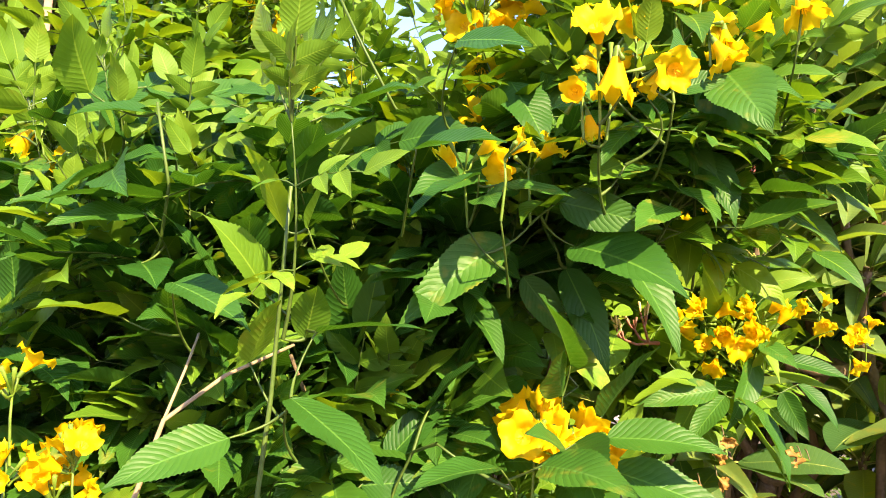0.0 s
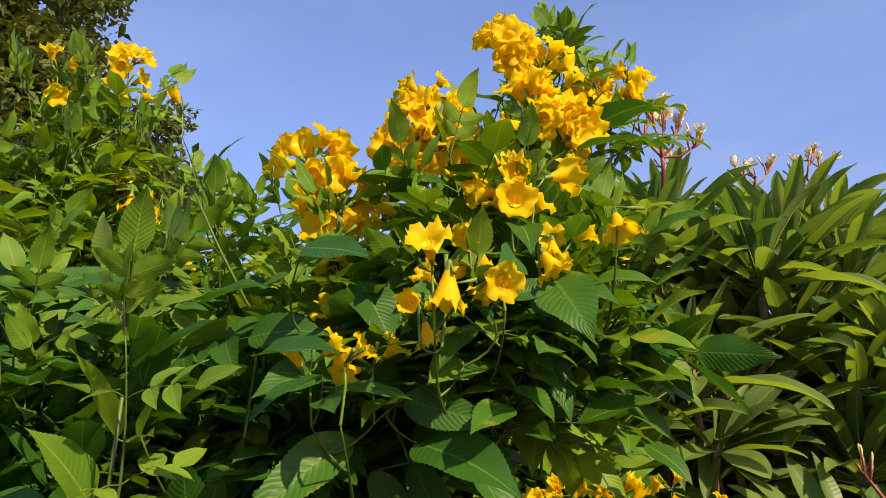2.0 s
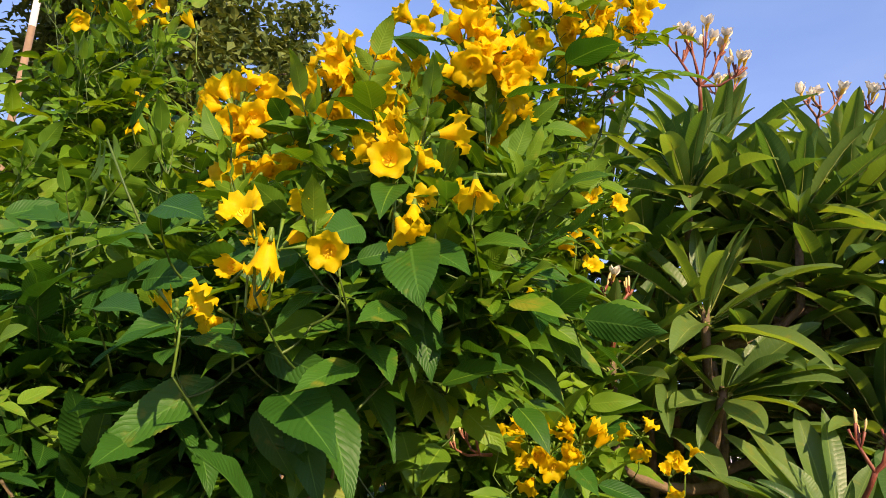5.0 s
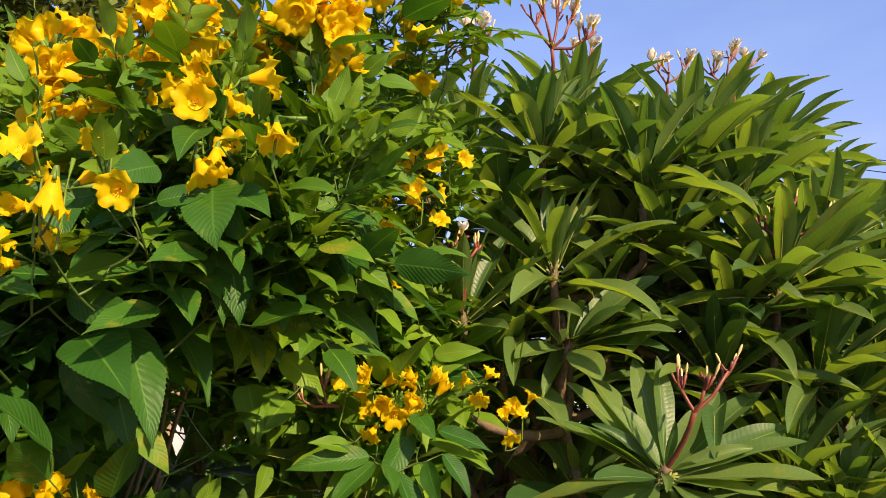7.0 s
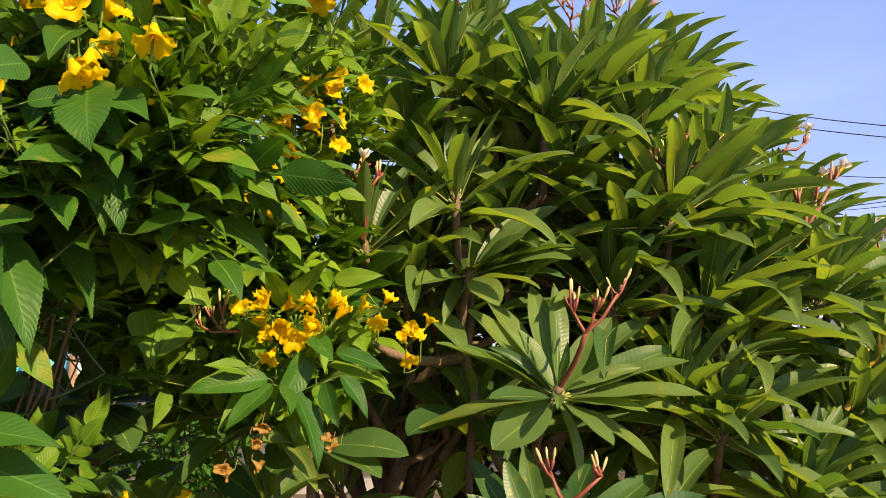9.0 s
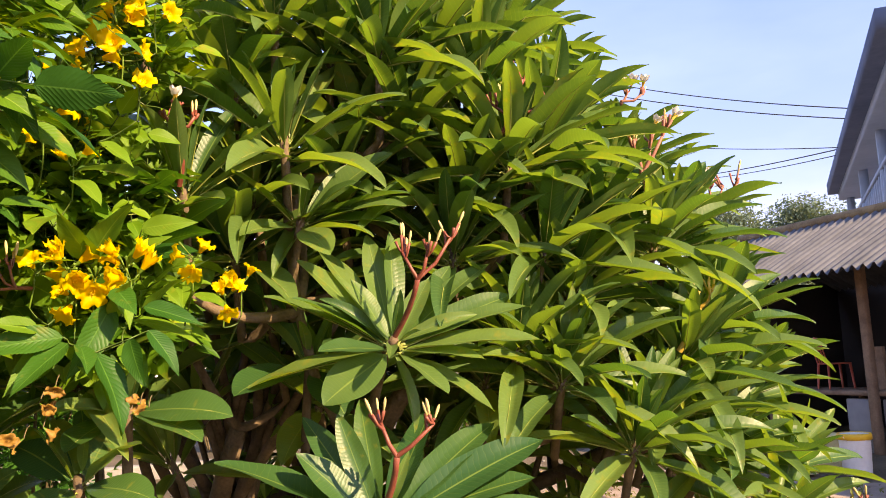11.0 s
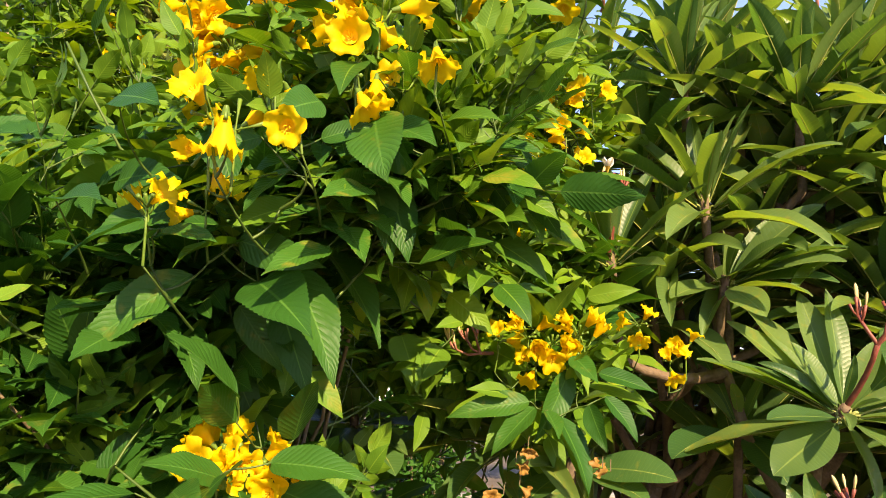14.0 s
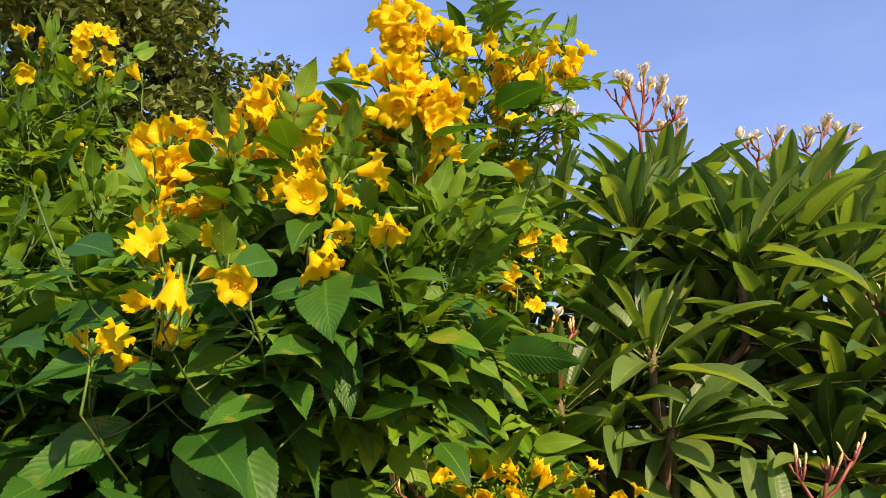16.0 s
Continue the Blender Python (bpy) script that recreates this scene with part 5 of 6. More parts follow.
right.fill((0.237, 1.847, 1.551), (0.34, 0.10, 0.30), 36, 3, 0.4, True, 1.1)
right.finish()

left = Shrub("trumpet_shrub", "tall trumpet shrub with sunlit yellow green leaves and few flowers", (-0.6, 1.6, 0.0),
             [(-0.488, 1.431, 2.184), (-0.316, 1.312, 2.223), (-0.338, 0.951, 1.644), (-0.517, 1.054, 1.643), (-0.337, 1.393, 1.966), (-0.9, 1.5, 1.9), (-0.4, 1.7, 1.8), (-0.7, 1.3, 1.6)], 4)
for c, n, k in (((-0.462, 1.292, 2.276), 2, 0.95), ((-0.452, 1.306, 2.239), 3, 0.95), ((-0.329, 1.289, 2.288), 5, 0.9), ((-0.334, 1.303, 2.249), 2, 0.9), ((-0.318, 1.316, 2.212), 2, 0.9), ((-0.238, 1.316, 2.214), 1, 0.95), ((-0.355, 1.368, 2.062), 1, 0.9),
                ((-0.430, 0.907, 1.610), 3, 0.95), ((-0.453, 0.931, 1.640), 1, 0.8), ((-0.325, 1.379, 2.032), 2, 0.9), ((-0.192, 1.402, 1.922), 2, 0.9), ((-0.159, 1.486, 2.007), 2, 0.8), ((-0.069, 1.116, 1.662), 2, 0.9), ((-0.146, 1.428, 1.870), 3, 0.9), ((-0.084, 1.419, 1.864), 2, 0.9)):
    left.cluster(c, n, 0.9, None, k)
for c, n, k in (((-0.467, 0.875, 1.616), 1, 1.0), ((-0.434, 0.884, 1.571), 1, 1.0), ((-0.298, 1.291, 1.980), 1, 1.0), ((-0.253, 1.296, 1.968), 1, 0.9)):
    left.cluster(c, n, 0.7, DOWN, k, 0.6, 0.3)
left.fill((-0.306, 0.897, 1.510), (0.26, 0.10, 0.28), 32, 4, 0.3, False, 1.3)
left.fill((-0.499, 1.080, 1.760), (0.22, 0.14, 0.24), 17, 4, 0.6, False, 1.05)
left.fill((-0.418, 0.965, 1.337), (0.30, 0.12, 0.20), 26, 4, 0.05, True, 1.35)
left.fill((-0.60, 1.40, 1.40), (0.36, 0.24, 0.48), 60, 4, 0.6, True, 1.2)
left.fill((-0.85, 1.75, 1.50), (0.50, 0.35, 0.65), 90, 4, 0.6, True, 1.25)
left.fill((-0.422, 1.397, 2.040), (0.20, 0.16, 0.26), 34, 4, 0.7, True, 1.0)
left.fill((-0.392, 1.333, 2.221), (0.14, 0.10, 0.14), 7, 3, 0.8, False, 0.75, 0.2)
left.fill((-0.235, 1.558, 1.859), (0.40, 0.22, 0.32), 60, 4, 0.6, True, 1.15)
left.fill((-0.15, 1.75, 0.95), (0.36, 0.25, 0.40), 30, 4, 0.0, True, 1.5)
left.finish()

# ---- frangipani tree ----
def frangipani_leaf(seed, length, droop):
    r = random.Random(seed)
    b = Build()
    w = length * r.uniform(0.25, 0.285)
    st = length * 0.04
    v, f = open_tube([(0, 0, 0), (0, st * 0.6, 0.004), (0, st * 1.2, 0.002)], [0.0030, 0.0023, 0.0019], 6)
    b.add(v, f, None, 1)
    v, f, uv = blade(length, w, droop, r.uniform(0.25, 0.5), 16, 0.0, "long", 0.03, r.uniform(0, 6))
    b.add(v, f, uv, 0, np.asarray(pose(0, st, 0)))
    v, f = open_tube([(0, st + length * u, -0.0022 - droop * length * 0.33 * u ** 3) for u in (0, 0.2, 0.4, 0.6, 0.8)], [0.0019, 0.0017, 0.0014, 0.001, 0.0006], 4)
    b.add(v, f, None, 1)
    return b


RIB = plain_mat("pale_leaf_rib", (0.17, 0.22, 0.05), (0.33, 0.33, 0.08), 40, 0.45, 0.2, distance=0.001)
FORMS = [frangipani_leaf(300 + i, l, d) for i, (l, d) in enumerate(((0.25, 0.22), (0.28, 0.38), (0.27, 0.55), (0.29, 0.75), (0.25, 0.12), (0.28, 0.45)))]
BLADES = [b.mesh("leaf", [BLADE, RIB]) for b in FORMS]
DEEP_SHADED_BLADES = [b.mesh("leaf", [BLADE_DEEP_SHADED, RIB]) for b in FORMS]
OLD_BLADES = [b.mesh("leaf", [BLADE_OLD, RIB]) for b in FORMS[:3]]


def frangipani_flower(seed):
    r = random.Random(seed)
    b = Build()
    for k in range(5):
        v, f, uv = blade(0.030, 0.019, -0.5, 0.25, 6, 0, "oval")
        b.add(v, f, uv, 0, np.asarray(pose(0, 0, 0.012, 0, 0, 72 * k) @ pose(0, 0, 0, 48 + r.uniform(-12, 12), 14, 0)))
    lathe(b, [(0.0016, -0.010), (0.0026, 0.0), (0.0052, 0.014), (0.0068, 0.020)], 10, 1)
    return b.mesh("flower", [WHITE_PETAL, GOLD_EYE])


def frangipani_bud():
    b = Build()
    lathe(b, [(0.0012, 0.0), (0.0028, 0.005), (0.0034, 0.012), (0.0044, 0.022), (0.0034, 0.032), (0.0006, 0.038)], 8, 0)
    return b.mesh("bud", [BUD])


WHITE_FLOWERS = [frangipani_flower(400 + i) for i in range(3)]
BUDS = frangipani_bud()
hearts, ROOM = [], 0.112      # the leafy ends, and the room that each keeps round itself
tree = thing("frangipani_tree", "spreading frangipani tree with long glossy leaves in rosettes", "tree", at=(0, 0, 0))
fr = random.Random(21)
HEART = np.array((1.45, 2.35, 0.95))
FORK = np.array((0.750, 2.255, 0.804))
TRUNK = [FORK + np.array((0.26, 0.12, -FORK[2] - 0.12)), FORK + np.array((0.12, 0.05, -0.3)), FORK]
wood_nodes = []


def limb(points, r0, r1, name="branch"):
    b = Build()
    n = len(points) - 1
    v, f = tube(points, [r0 + (r1 - r0) * i / n for i in range(n + 1)], 9)
    b.add(v, f)
    part(name, b.mesh(name, [BARK]), tree)
    for p in points[1:]:
        wood_nodes.append(np.asarray(p))


limb(bow(TRUNK[0], TRUNK[2], 0, 5, 0.03), 0.07, 0.05, "trunk")
for e, r0 in (((0.75, 1.95, 1.15), 0.034), ((1.15, 1.85, 1.25), 0.036), ((1.6, 1.9, 1.2), 0.036), ((1.9, 2.2, 1.0), 0.034), ((0.95, 2.6, 1.35), 0.034), ((1.3, 2.6, 1.5), 0.036), ((1.85, 2.7, 1.35), 0.034), ((0.45, 2.0, 0.85), 0.030), ((1.65, 1.75, 0.82), 0.017)):
    limb(bow(TRUNK[2], e, -0.06, 6, fr.uniform(-0.06, 0.06)), r0, r0 * 0.62)


# Open views between the branches, each a line and the width kept free round it.
VIEWS = [(np.array(a), np.array(e), w) for a, e, w in (((1.001, 0.787, 0.994), (2.266, 2.958, 0.380), 0.085), ((0.741, 0.641, 1.193), (0.919, 1.195, 1.167), 0.075), ((0.762, 0.631, 1.342), (0.983, 1.252, 1.454), 0.07),
                                                     ((0.619, 0.983, 1.198), (0.706, 1.944, 1.173), 0.10), ((1.342, 1.318, 1.001), (2.483, 3.201, 0.690), 0.05), ((0.455, 1.341, 1.068), (0.328, 3.762, 0.792), 0.035), ((0.676, 1.287, 0.953), (0.768, 2.095, 0.786), 0.09))]
inner = Mass()


def free(m):
    """Whether a leaf posed by m leaves the open views clear."""
    for u in (0.08, 0.16, 0.23, 0.29):
        p = m[:3, 3] + m[:3, 1] * u
        for a, e, w in VIEWS:
            k = min(1.0, max(0.0, float(np.dot(p - a, e - a) / np.dot(e - a, e - a))))
            if float(np.linalg.norm(p - a - (e - a) * k)) < w:
                return False
    return True


def rosette(c, size=1.0, n=26, axis=None, flat=0.0, old=0, wide=0.70, joined=False):
    """Leaves in a spiral round the thick end of a branch: young ones upright in its middle, older ones spreading and hanging."""
    c = np.asarray(c, dtype=float)
    if not joined:
        if any(float(np.linalg.norm((c - q) * (1, 0.7, 1))) < ROOM for q in hearts):
            return None
        hearts.append(c)
    if axis is None:
        out = c - HEART
        axis = unit(unit(out) * 0.5 + np.array((0.04, -0.10, 0.85)) + np.array((fr.gauss(0, 0.1), fr.gauss(0, 0.1), 0)))
    axis = unit(axis)
    root = c - axis * 0.16 - np.array((0, 0, 0.05))
    best = min(wood_nodes, key=lambda q: float(np.linalg.norm(q - root)) + 0.5 * max(0.0, q[2] - root[2] + 0.05))
    d = float(np.linalg.norm(best - root))
    pts = bow(best, root, (0.04 if root[2] < 1.1 else -0.12) * d, 4, fr.uniform(-0.08, 0.08) * d) + [c - axis * 0.07, c]
    k = len(pts) - 1
    b = Build()
    v, f = tube(pts, [0.012 - 0.003 * i / k for i in range(k + 1)], 8)
    b.add(v, f)
    for p in pts[1:4]:
        wood_nodes.append(np.asarray(p))
    if any(float(np.linalg.norm(c - a - (e - a) * min(1.0, max(0.0, float(np.dot(c - a, e - a) / np.dot(e - a, e - a)))))) < w * 0.8 for a, e, w in VIEWS):
        return None
    head = part("leafy_branch", b.mesh("leafy_branch", [BARK]), tree)
    x = unit(np.cross(axis, (0.3, 1.0, 0.1)))
    y = np.cross(axis, x)
    g0 = fr.uniform(0, 6.28)
    for i in range(n):
        u = i / (n - 1)
        g = g0 + i * 2.39996 + fr.uniform(-0.15, 0.15)
        el = radians(84 - (80 + 28 * flat) * u ** 1.05 + fr.uniform(-8, 8))
        out = x * math.cos(g) + y * math.sin(g)
        way = out * math.cos(el) + axis * math.sin(el)
        sc = size * (0.62 + 0.45 * min(1.0, u * 1.8)) * fr.uniform(0.9, 1.08)
        up = axis * math.cos(el) - out * math.sin(el) + np.array((fr.gauss(0, 0.16), fr.gauss(0, 0.16), 0.12))
        m = frame_of(c - axis * 0.05 * u * size + out * 0.008, way, up) @ np.diag((sc * wide, sc, sc, 1))
        if not free(m):
            continue
        if joined:
            inner.add(fr.choice(FORMS), m)
            continue
        forms = OLD_BLADES if i >= n - old else BLADES
        kk = min(len(forms) - 1, int(u * 3.6)) if fr.random() < 0.6 else fr.randrange(len(forms))
        set_pose(part("leaf", forms[kk], head), m)
    return head


def inflorescence(base, fork, tops, mat, flowers, buds, thick=0.005, spread=0.05):
    """A bare stalk that forks into stubby arms with buds and flowers."""
    base, fork = np.asarray(base, dtype=float), np.asarray(fork, dtype=float)
    b = Build()
    v, f = tube(bow(base, fork, 0.0, 4, 0.006), [thick * 1.25, thick * 1.15, thick * 1.1, thick, thick * 1.05], 8)
    b.add(v, f)
    ends = []
    for t in tops:
        t = np.asarray(t, dtype=float)
        mid = fork * 0.5 + t * 0.5 + np.array((fr.gauss(0, 0.004), fr.gauss(0, 0.004), -0.008))
        v, f = tube([fork, mid, t], [thick * 0.85, thick * 0.75, thick * 0.6], 7)
        b.add(v, f)
        for q in range(6):
            e = t + unit((fr.gauss(0, 0.7), fr.gauss(0, 0.7), 0.9)) * spread * fr.uniform(0.35, 0.9)
            s = mid * 0.35 + t * 0.65 if q % 2 else t
            v, f = tube([s, s * 0.5 + e * 0.5 + np.array((0, 0, -0.004)), e], [thick * 0.55, thick * 0.45, thick * 0.62], 6)
            b.add(v, f)
            ends.append((e, unit(e - s + np.array((0, 0, 0.02)))))
    head = part("flower_stalk", b.mesh("flower_stalk", [mat]), tree)
    fr.shuffle(ends)
    for i, (e, w) in enumerate(ends):
        m = np.eye(4)
        x = unit(np.cross((0.3, 0.6, 0.4), w))
        if i < flowers:
            w = unit(w + np.array((fr.gauss(0, 0.3), -0.5, 0.1)))
            x = unit(np.cross((0.3, 0.6, 0.4), w))
        s = fr.uniform(0.75, 1.05) * (0.92 if i < flowers else 0.72)
        m[:3, 0], m[:3, 1], m[:3, 2], m[:3, 3] = x * s, np.cross(w, x) * s, w * s, e
        if i < flowers:
            set_pose(part("flower", fr.choice(WHITE_FLOWERS), head), m)
        elif i < flowers + buds:
            set_pose(part("bud", BUDS, head), m)


FRONT_UP = (-0.06, -0.48, 0.87)


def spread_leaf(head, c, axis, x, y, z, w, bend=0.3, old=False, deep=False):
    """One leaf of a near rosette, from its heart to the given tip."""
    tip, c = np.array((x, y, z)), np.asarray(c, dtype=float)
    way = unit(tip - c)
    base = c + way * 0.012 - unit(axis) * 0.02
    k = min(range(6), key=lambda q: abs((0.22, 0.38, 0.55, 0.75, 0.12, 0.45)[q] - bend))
    form = (OLD_BLADES if old else DEEP_SHADED_BLADES if deep else BLADES)[k % 3 if old else k]
    l = (0.25, 0.28, 0.27, 0.29, 0.25, 0.28)[k % 3 if old else k]
    d = float(np.linalg.norm(tip - base))
    sc = d / (l * (1.11 - 0.06 * bend))
    up = np.asarray(unit(axis)) + np.array((fr.gauss(0, 0.26), fr.gauss(0, 0.26), 0.12))
    up = up - way * float(np.dot(up, way))
    lift = unit(way + unit(up) * 0.30 * bend)
    m = frame_of(base, lift, up) @ np.diag((w / (l * 0.225), sc, sc, 1))
    set_pose(part("leaf", form, head), m)


HEART_LOW, HEART_MID = (0.918, 1.325, 1.023), (0.974, 1.403, 1.325)
low_head = rosette(HEART_LOW, 0.5, 6, (0.05, -0.85, 0.5))
mid_head = rosette(HEART_MID, 0.5, 6, (0.0, -0.92, 0.35))
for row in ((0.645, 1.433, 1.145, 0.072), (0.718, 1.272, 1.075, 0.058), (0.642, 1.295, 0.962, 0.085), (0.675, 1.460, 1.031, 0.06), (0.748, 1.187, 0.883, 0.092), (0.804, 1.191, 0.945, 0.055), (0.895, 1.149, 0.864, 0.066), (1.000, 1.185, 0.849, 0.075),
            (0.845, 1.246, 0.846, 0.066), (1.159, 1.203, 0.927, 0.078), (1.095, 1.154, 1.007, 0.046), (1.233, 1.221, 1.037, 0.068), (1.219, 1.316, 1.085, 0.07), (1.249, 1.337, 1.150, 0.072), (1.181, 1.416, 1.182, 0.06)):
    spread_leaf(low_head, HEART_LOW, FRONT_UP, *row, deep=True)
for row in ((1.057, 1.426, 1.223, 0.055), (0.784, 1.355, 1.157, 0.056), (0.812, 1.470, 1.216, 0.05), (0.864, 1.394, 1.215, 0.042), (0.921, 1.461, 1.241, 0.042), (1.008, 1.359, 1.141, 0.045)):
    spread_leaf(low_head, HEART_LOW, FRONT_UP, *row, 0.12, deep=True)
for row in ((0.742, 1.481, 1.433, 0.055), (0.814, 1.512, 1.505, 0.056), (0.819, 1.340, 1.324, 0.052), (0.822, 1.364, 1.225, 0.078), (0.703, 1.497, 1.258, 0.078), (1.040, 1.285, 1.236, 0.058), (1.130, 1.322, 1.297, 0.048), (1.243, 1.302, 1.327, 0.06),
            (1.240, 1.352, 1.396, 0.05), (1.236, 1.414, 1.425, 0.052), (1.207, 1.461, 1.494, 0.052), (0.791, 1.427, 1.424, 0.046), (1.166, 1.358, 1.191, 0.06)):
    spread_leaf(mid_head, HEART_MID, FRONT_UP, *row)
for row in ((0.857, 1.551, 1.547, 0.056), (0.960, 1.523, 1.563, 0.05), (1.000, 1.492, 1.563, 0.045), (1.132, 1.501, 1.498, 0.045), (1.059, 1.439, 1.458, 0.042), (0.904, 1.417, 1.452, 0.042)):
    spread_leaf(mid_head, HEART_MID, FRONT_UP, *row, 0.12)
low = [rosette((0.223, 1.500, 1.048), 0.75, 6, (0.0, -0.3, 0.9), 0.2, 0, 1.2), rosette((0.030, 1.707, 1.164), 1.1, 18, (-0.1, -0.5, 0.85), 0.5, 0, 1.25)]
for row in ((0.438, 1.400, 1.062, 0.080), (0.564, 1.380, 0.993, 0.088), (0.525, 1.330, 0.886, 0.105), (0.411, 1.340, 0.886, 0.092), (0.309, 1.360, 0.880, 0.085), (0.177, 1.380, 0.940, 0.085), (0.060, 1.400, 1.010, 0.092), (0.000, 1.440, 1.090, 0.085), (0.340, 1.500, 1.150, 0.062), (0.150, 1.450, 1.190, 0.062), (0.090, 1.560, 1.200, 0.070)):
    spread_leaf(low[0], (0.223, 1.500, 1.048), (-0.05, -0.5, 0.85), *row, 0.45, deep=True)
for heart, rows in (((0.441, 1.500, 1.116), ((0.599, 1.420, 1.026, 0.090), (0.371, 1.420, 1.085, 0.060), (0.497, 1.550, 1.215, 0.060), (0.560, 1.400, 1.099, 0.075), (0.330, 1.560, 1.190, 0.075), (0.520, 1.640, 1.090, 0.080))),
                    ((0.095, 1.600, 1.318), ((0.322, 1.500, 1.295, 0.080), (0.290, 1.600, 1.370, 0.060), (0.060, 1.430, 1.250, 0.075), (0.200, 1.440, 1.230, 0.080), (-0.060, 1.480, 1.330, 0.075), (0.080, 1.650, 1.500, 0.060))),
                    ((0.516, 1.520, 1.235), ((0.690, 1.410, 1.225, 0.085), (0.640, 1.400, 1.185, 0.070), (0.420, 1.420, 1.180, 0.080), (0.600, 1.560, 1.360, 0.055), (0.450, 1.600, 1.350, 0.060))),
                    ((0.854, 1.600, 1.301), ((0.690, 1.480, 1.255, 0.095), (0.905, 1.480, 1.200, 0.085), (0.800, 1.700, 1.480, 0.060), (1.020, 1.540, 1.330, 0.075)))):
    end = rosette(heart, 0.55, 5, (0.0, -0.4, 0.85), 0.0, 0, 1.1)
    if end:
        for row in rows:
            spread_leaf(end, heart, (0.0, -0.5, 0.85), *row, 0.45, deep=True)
rosette((0.802, 1.550, 1.745), 1.0, 16, (-0.1, -0.35, 0.9))
rosette((0.607, 1.526, 1.628), 0.85, 16, (-0.1, -0.3, 0.95))
side_end = rosette((0.836, 1.56, 1.581), 0.6, 6, (0.1, -0.35, 0.9))
for row in ((1.039, 1.460, 1.639, 0.058), (1.013, 1.500, 1.727, 0.056), (1.020, 1.460, 1.573, 0.056), (1.025, 1.440, 1.609, 0.060), (0.920, 1.450, 1.648, 0.055), (0.869, 1.420, 1.504, 0.062), (0.703, 1.460, 1.546, 0.058), (0.763, 1.600, 1.676, 0.050)):
    spread_leaf(side_end, (0.836, 1.56, 1.581), (0.1, -0.45, 0.88), *row, 0.45)
rosette((0.797, 1.619, 2.031), 0.95, 27)
rosette((1.013, 1.569, 1.964), 0.98, 27)
for row in ((0.927, 1.819, 2.156, 1.0), (1.277, 1.833, 2.123, 1.05), (1.470, 1.931, 2.149, 1.0), (1.276, 1.771, 1.998, 1.05), (0.657, 1.834, 2.110, 0.9), (0.498, 1.687, 2.072, 0.8), (0.752, 1.675, 1.660, 0.9), (0.950, 1.724, 1.672, 1.0), (1.102, 1.855, 1.604, 1.0),
            (1.295, 1.535, 1.732, 1.0), (1.722, 1.641, 1.556, 1.0), (1.478, 1.640, 1.446, 1.0), (1.394, 1.538, 1.253, 0.95), (1.764, 1.613, 1.284, 1.0), (1.544, 1.506, 1.102, 0.95), (1.882, 1.789, 1.612, 1.0), (1.757, 1.862, 1.789, 1.0), (1.616, 1.891, 1.943, 1.0)):
    rosette(row[:3], row[3] * 1.03, 29)
for row in ((1.448, 1.824, 2.082, 1.0), (1.926, 1.702, 1.368, 1.0), (1.895, 1.692, 1.155, 1.0), (1.312, 1.783, 1.252, 0.95), (1.275, 1.938, 1.742, 1.0), (1.064, 1.932, 1.943, 1.0), (1.015, 1.890, 1.623, 1.0), (1.823, 1.628, 1.040, 1.0), (1.727, 1.786, 1.291, 1.0),
            (1.319, 1.761, 2.098, 1.0), (0.972, 2.042, 2.146, 1.0), (1.541, 1.635, 0.961, 1.0), (0.812, 1.705, 1.291, 0.95), (0.414, 1.602, 1.299, 0.9), (1.699, 1.633, 1.144, 1.0), (1.199, 1.847, 1.778, 1.0), (0.672, 1.806, 2.040, 0.9), (0.993, 1.819, 2.007, 1.0)):
    rosette(row[:3], row[3] * 1.03, 28, old=1 if fr.random() < 0.2 else 0)
for row in ((0.831, 1.635, 1.764, 1.0), (0.916, 1.625, 1.624, 1.0), (0.621, 1.655, 1.640, 0.9), (0.790, 1.705, 1.975, 1.0), (1.002, 1.674, 2.016, 1.0), (1.163, 1.665, 2.042, 1.0), (1.097, 1.637, 1.818, 1.0), (1.211, 1.618, 1.669, 1.0), (1.404, 1.596, 1.771, 1.0), (1.174, 1.610, 1.527, 0.95),
            (1.404, 1.599, 1.540, 1.0), (1.538, 1.568, 1.419, 1.0), (1.302, 1.561, 1.323, 0.95), (1.333, 1.673, 1.935, 0.95), (1.565, 1.636, 1.615, 1.0)):
    rosette(row[:3], row[3] * 1.03, 27, (0.1 + fr.gauss(0, 0.15), -0.25 + fr.gauss(0, 0.12), 0.9), 0.0)
for row in ((0.794, 1.631, 1.935, 0.9), (0.992, 1.575, 1.858, 0.9), (0.930, 1.677, 1.987, 0.95), (0.706, 1.650, 2.000, 0.9), (1.165, 1.629, 2.008, 0.95), (1.270, 1.632, 1.939, 0.95)):
    rosette(row[:3], row[3], 24)
for row in ((0.717, 1.698, 1.894, 0.95), (0.887, 1.703, 1.583, 0.95), (0.712, 1.684, 1.542, 0.9), (1.002, 1.725, 1.821, 1.0), (1.155, 1.679, 1.865, 1.0), (1.298, 1.735, 1.797, 1.0), (0.580, 1.817, 1.855, 0.85), (0.602, 1.887, 1.507, 0.9), (0.807, 1.891, 1.406, 0.95), (0.910, 1.827, 1.219, 0.95)):
    rosette(row[:3], row[3], 20, None, 0.2, 0, 1.1)
limb([np.array(p) for p in ((0.844, 2.177, 0.852), (1.203, 1.976, 0.967), (1.441, 1.791, 0.907), (1.694, 1.645, 0.833), (1.844, 1.586, 0.793), (1.982, 1.520, 0.761))], 0.019, 0.010)
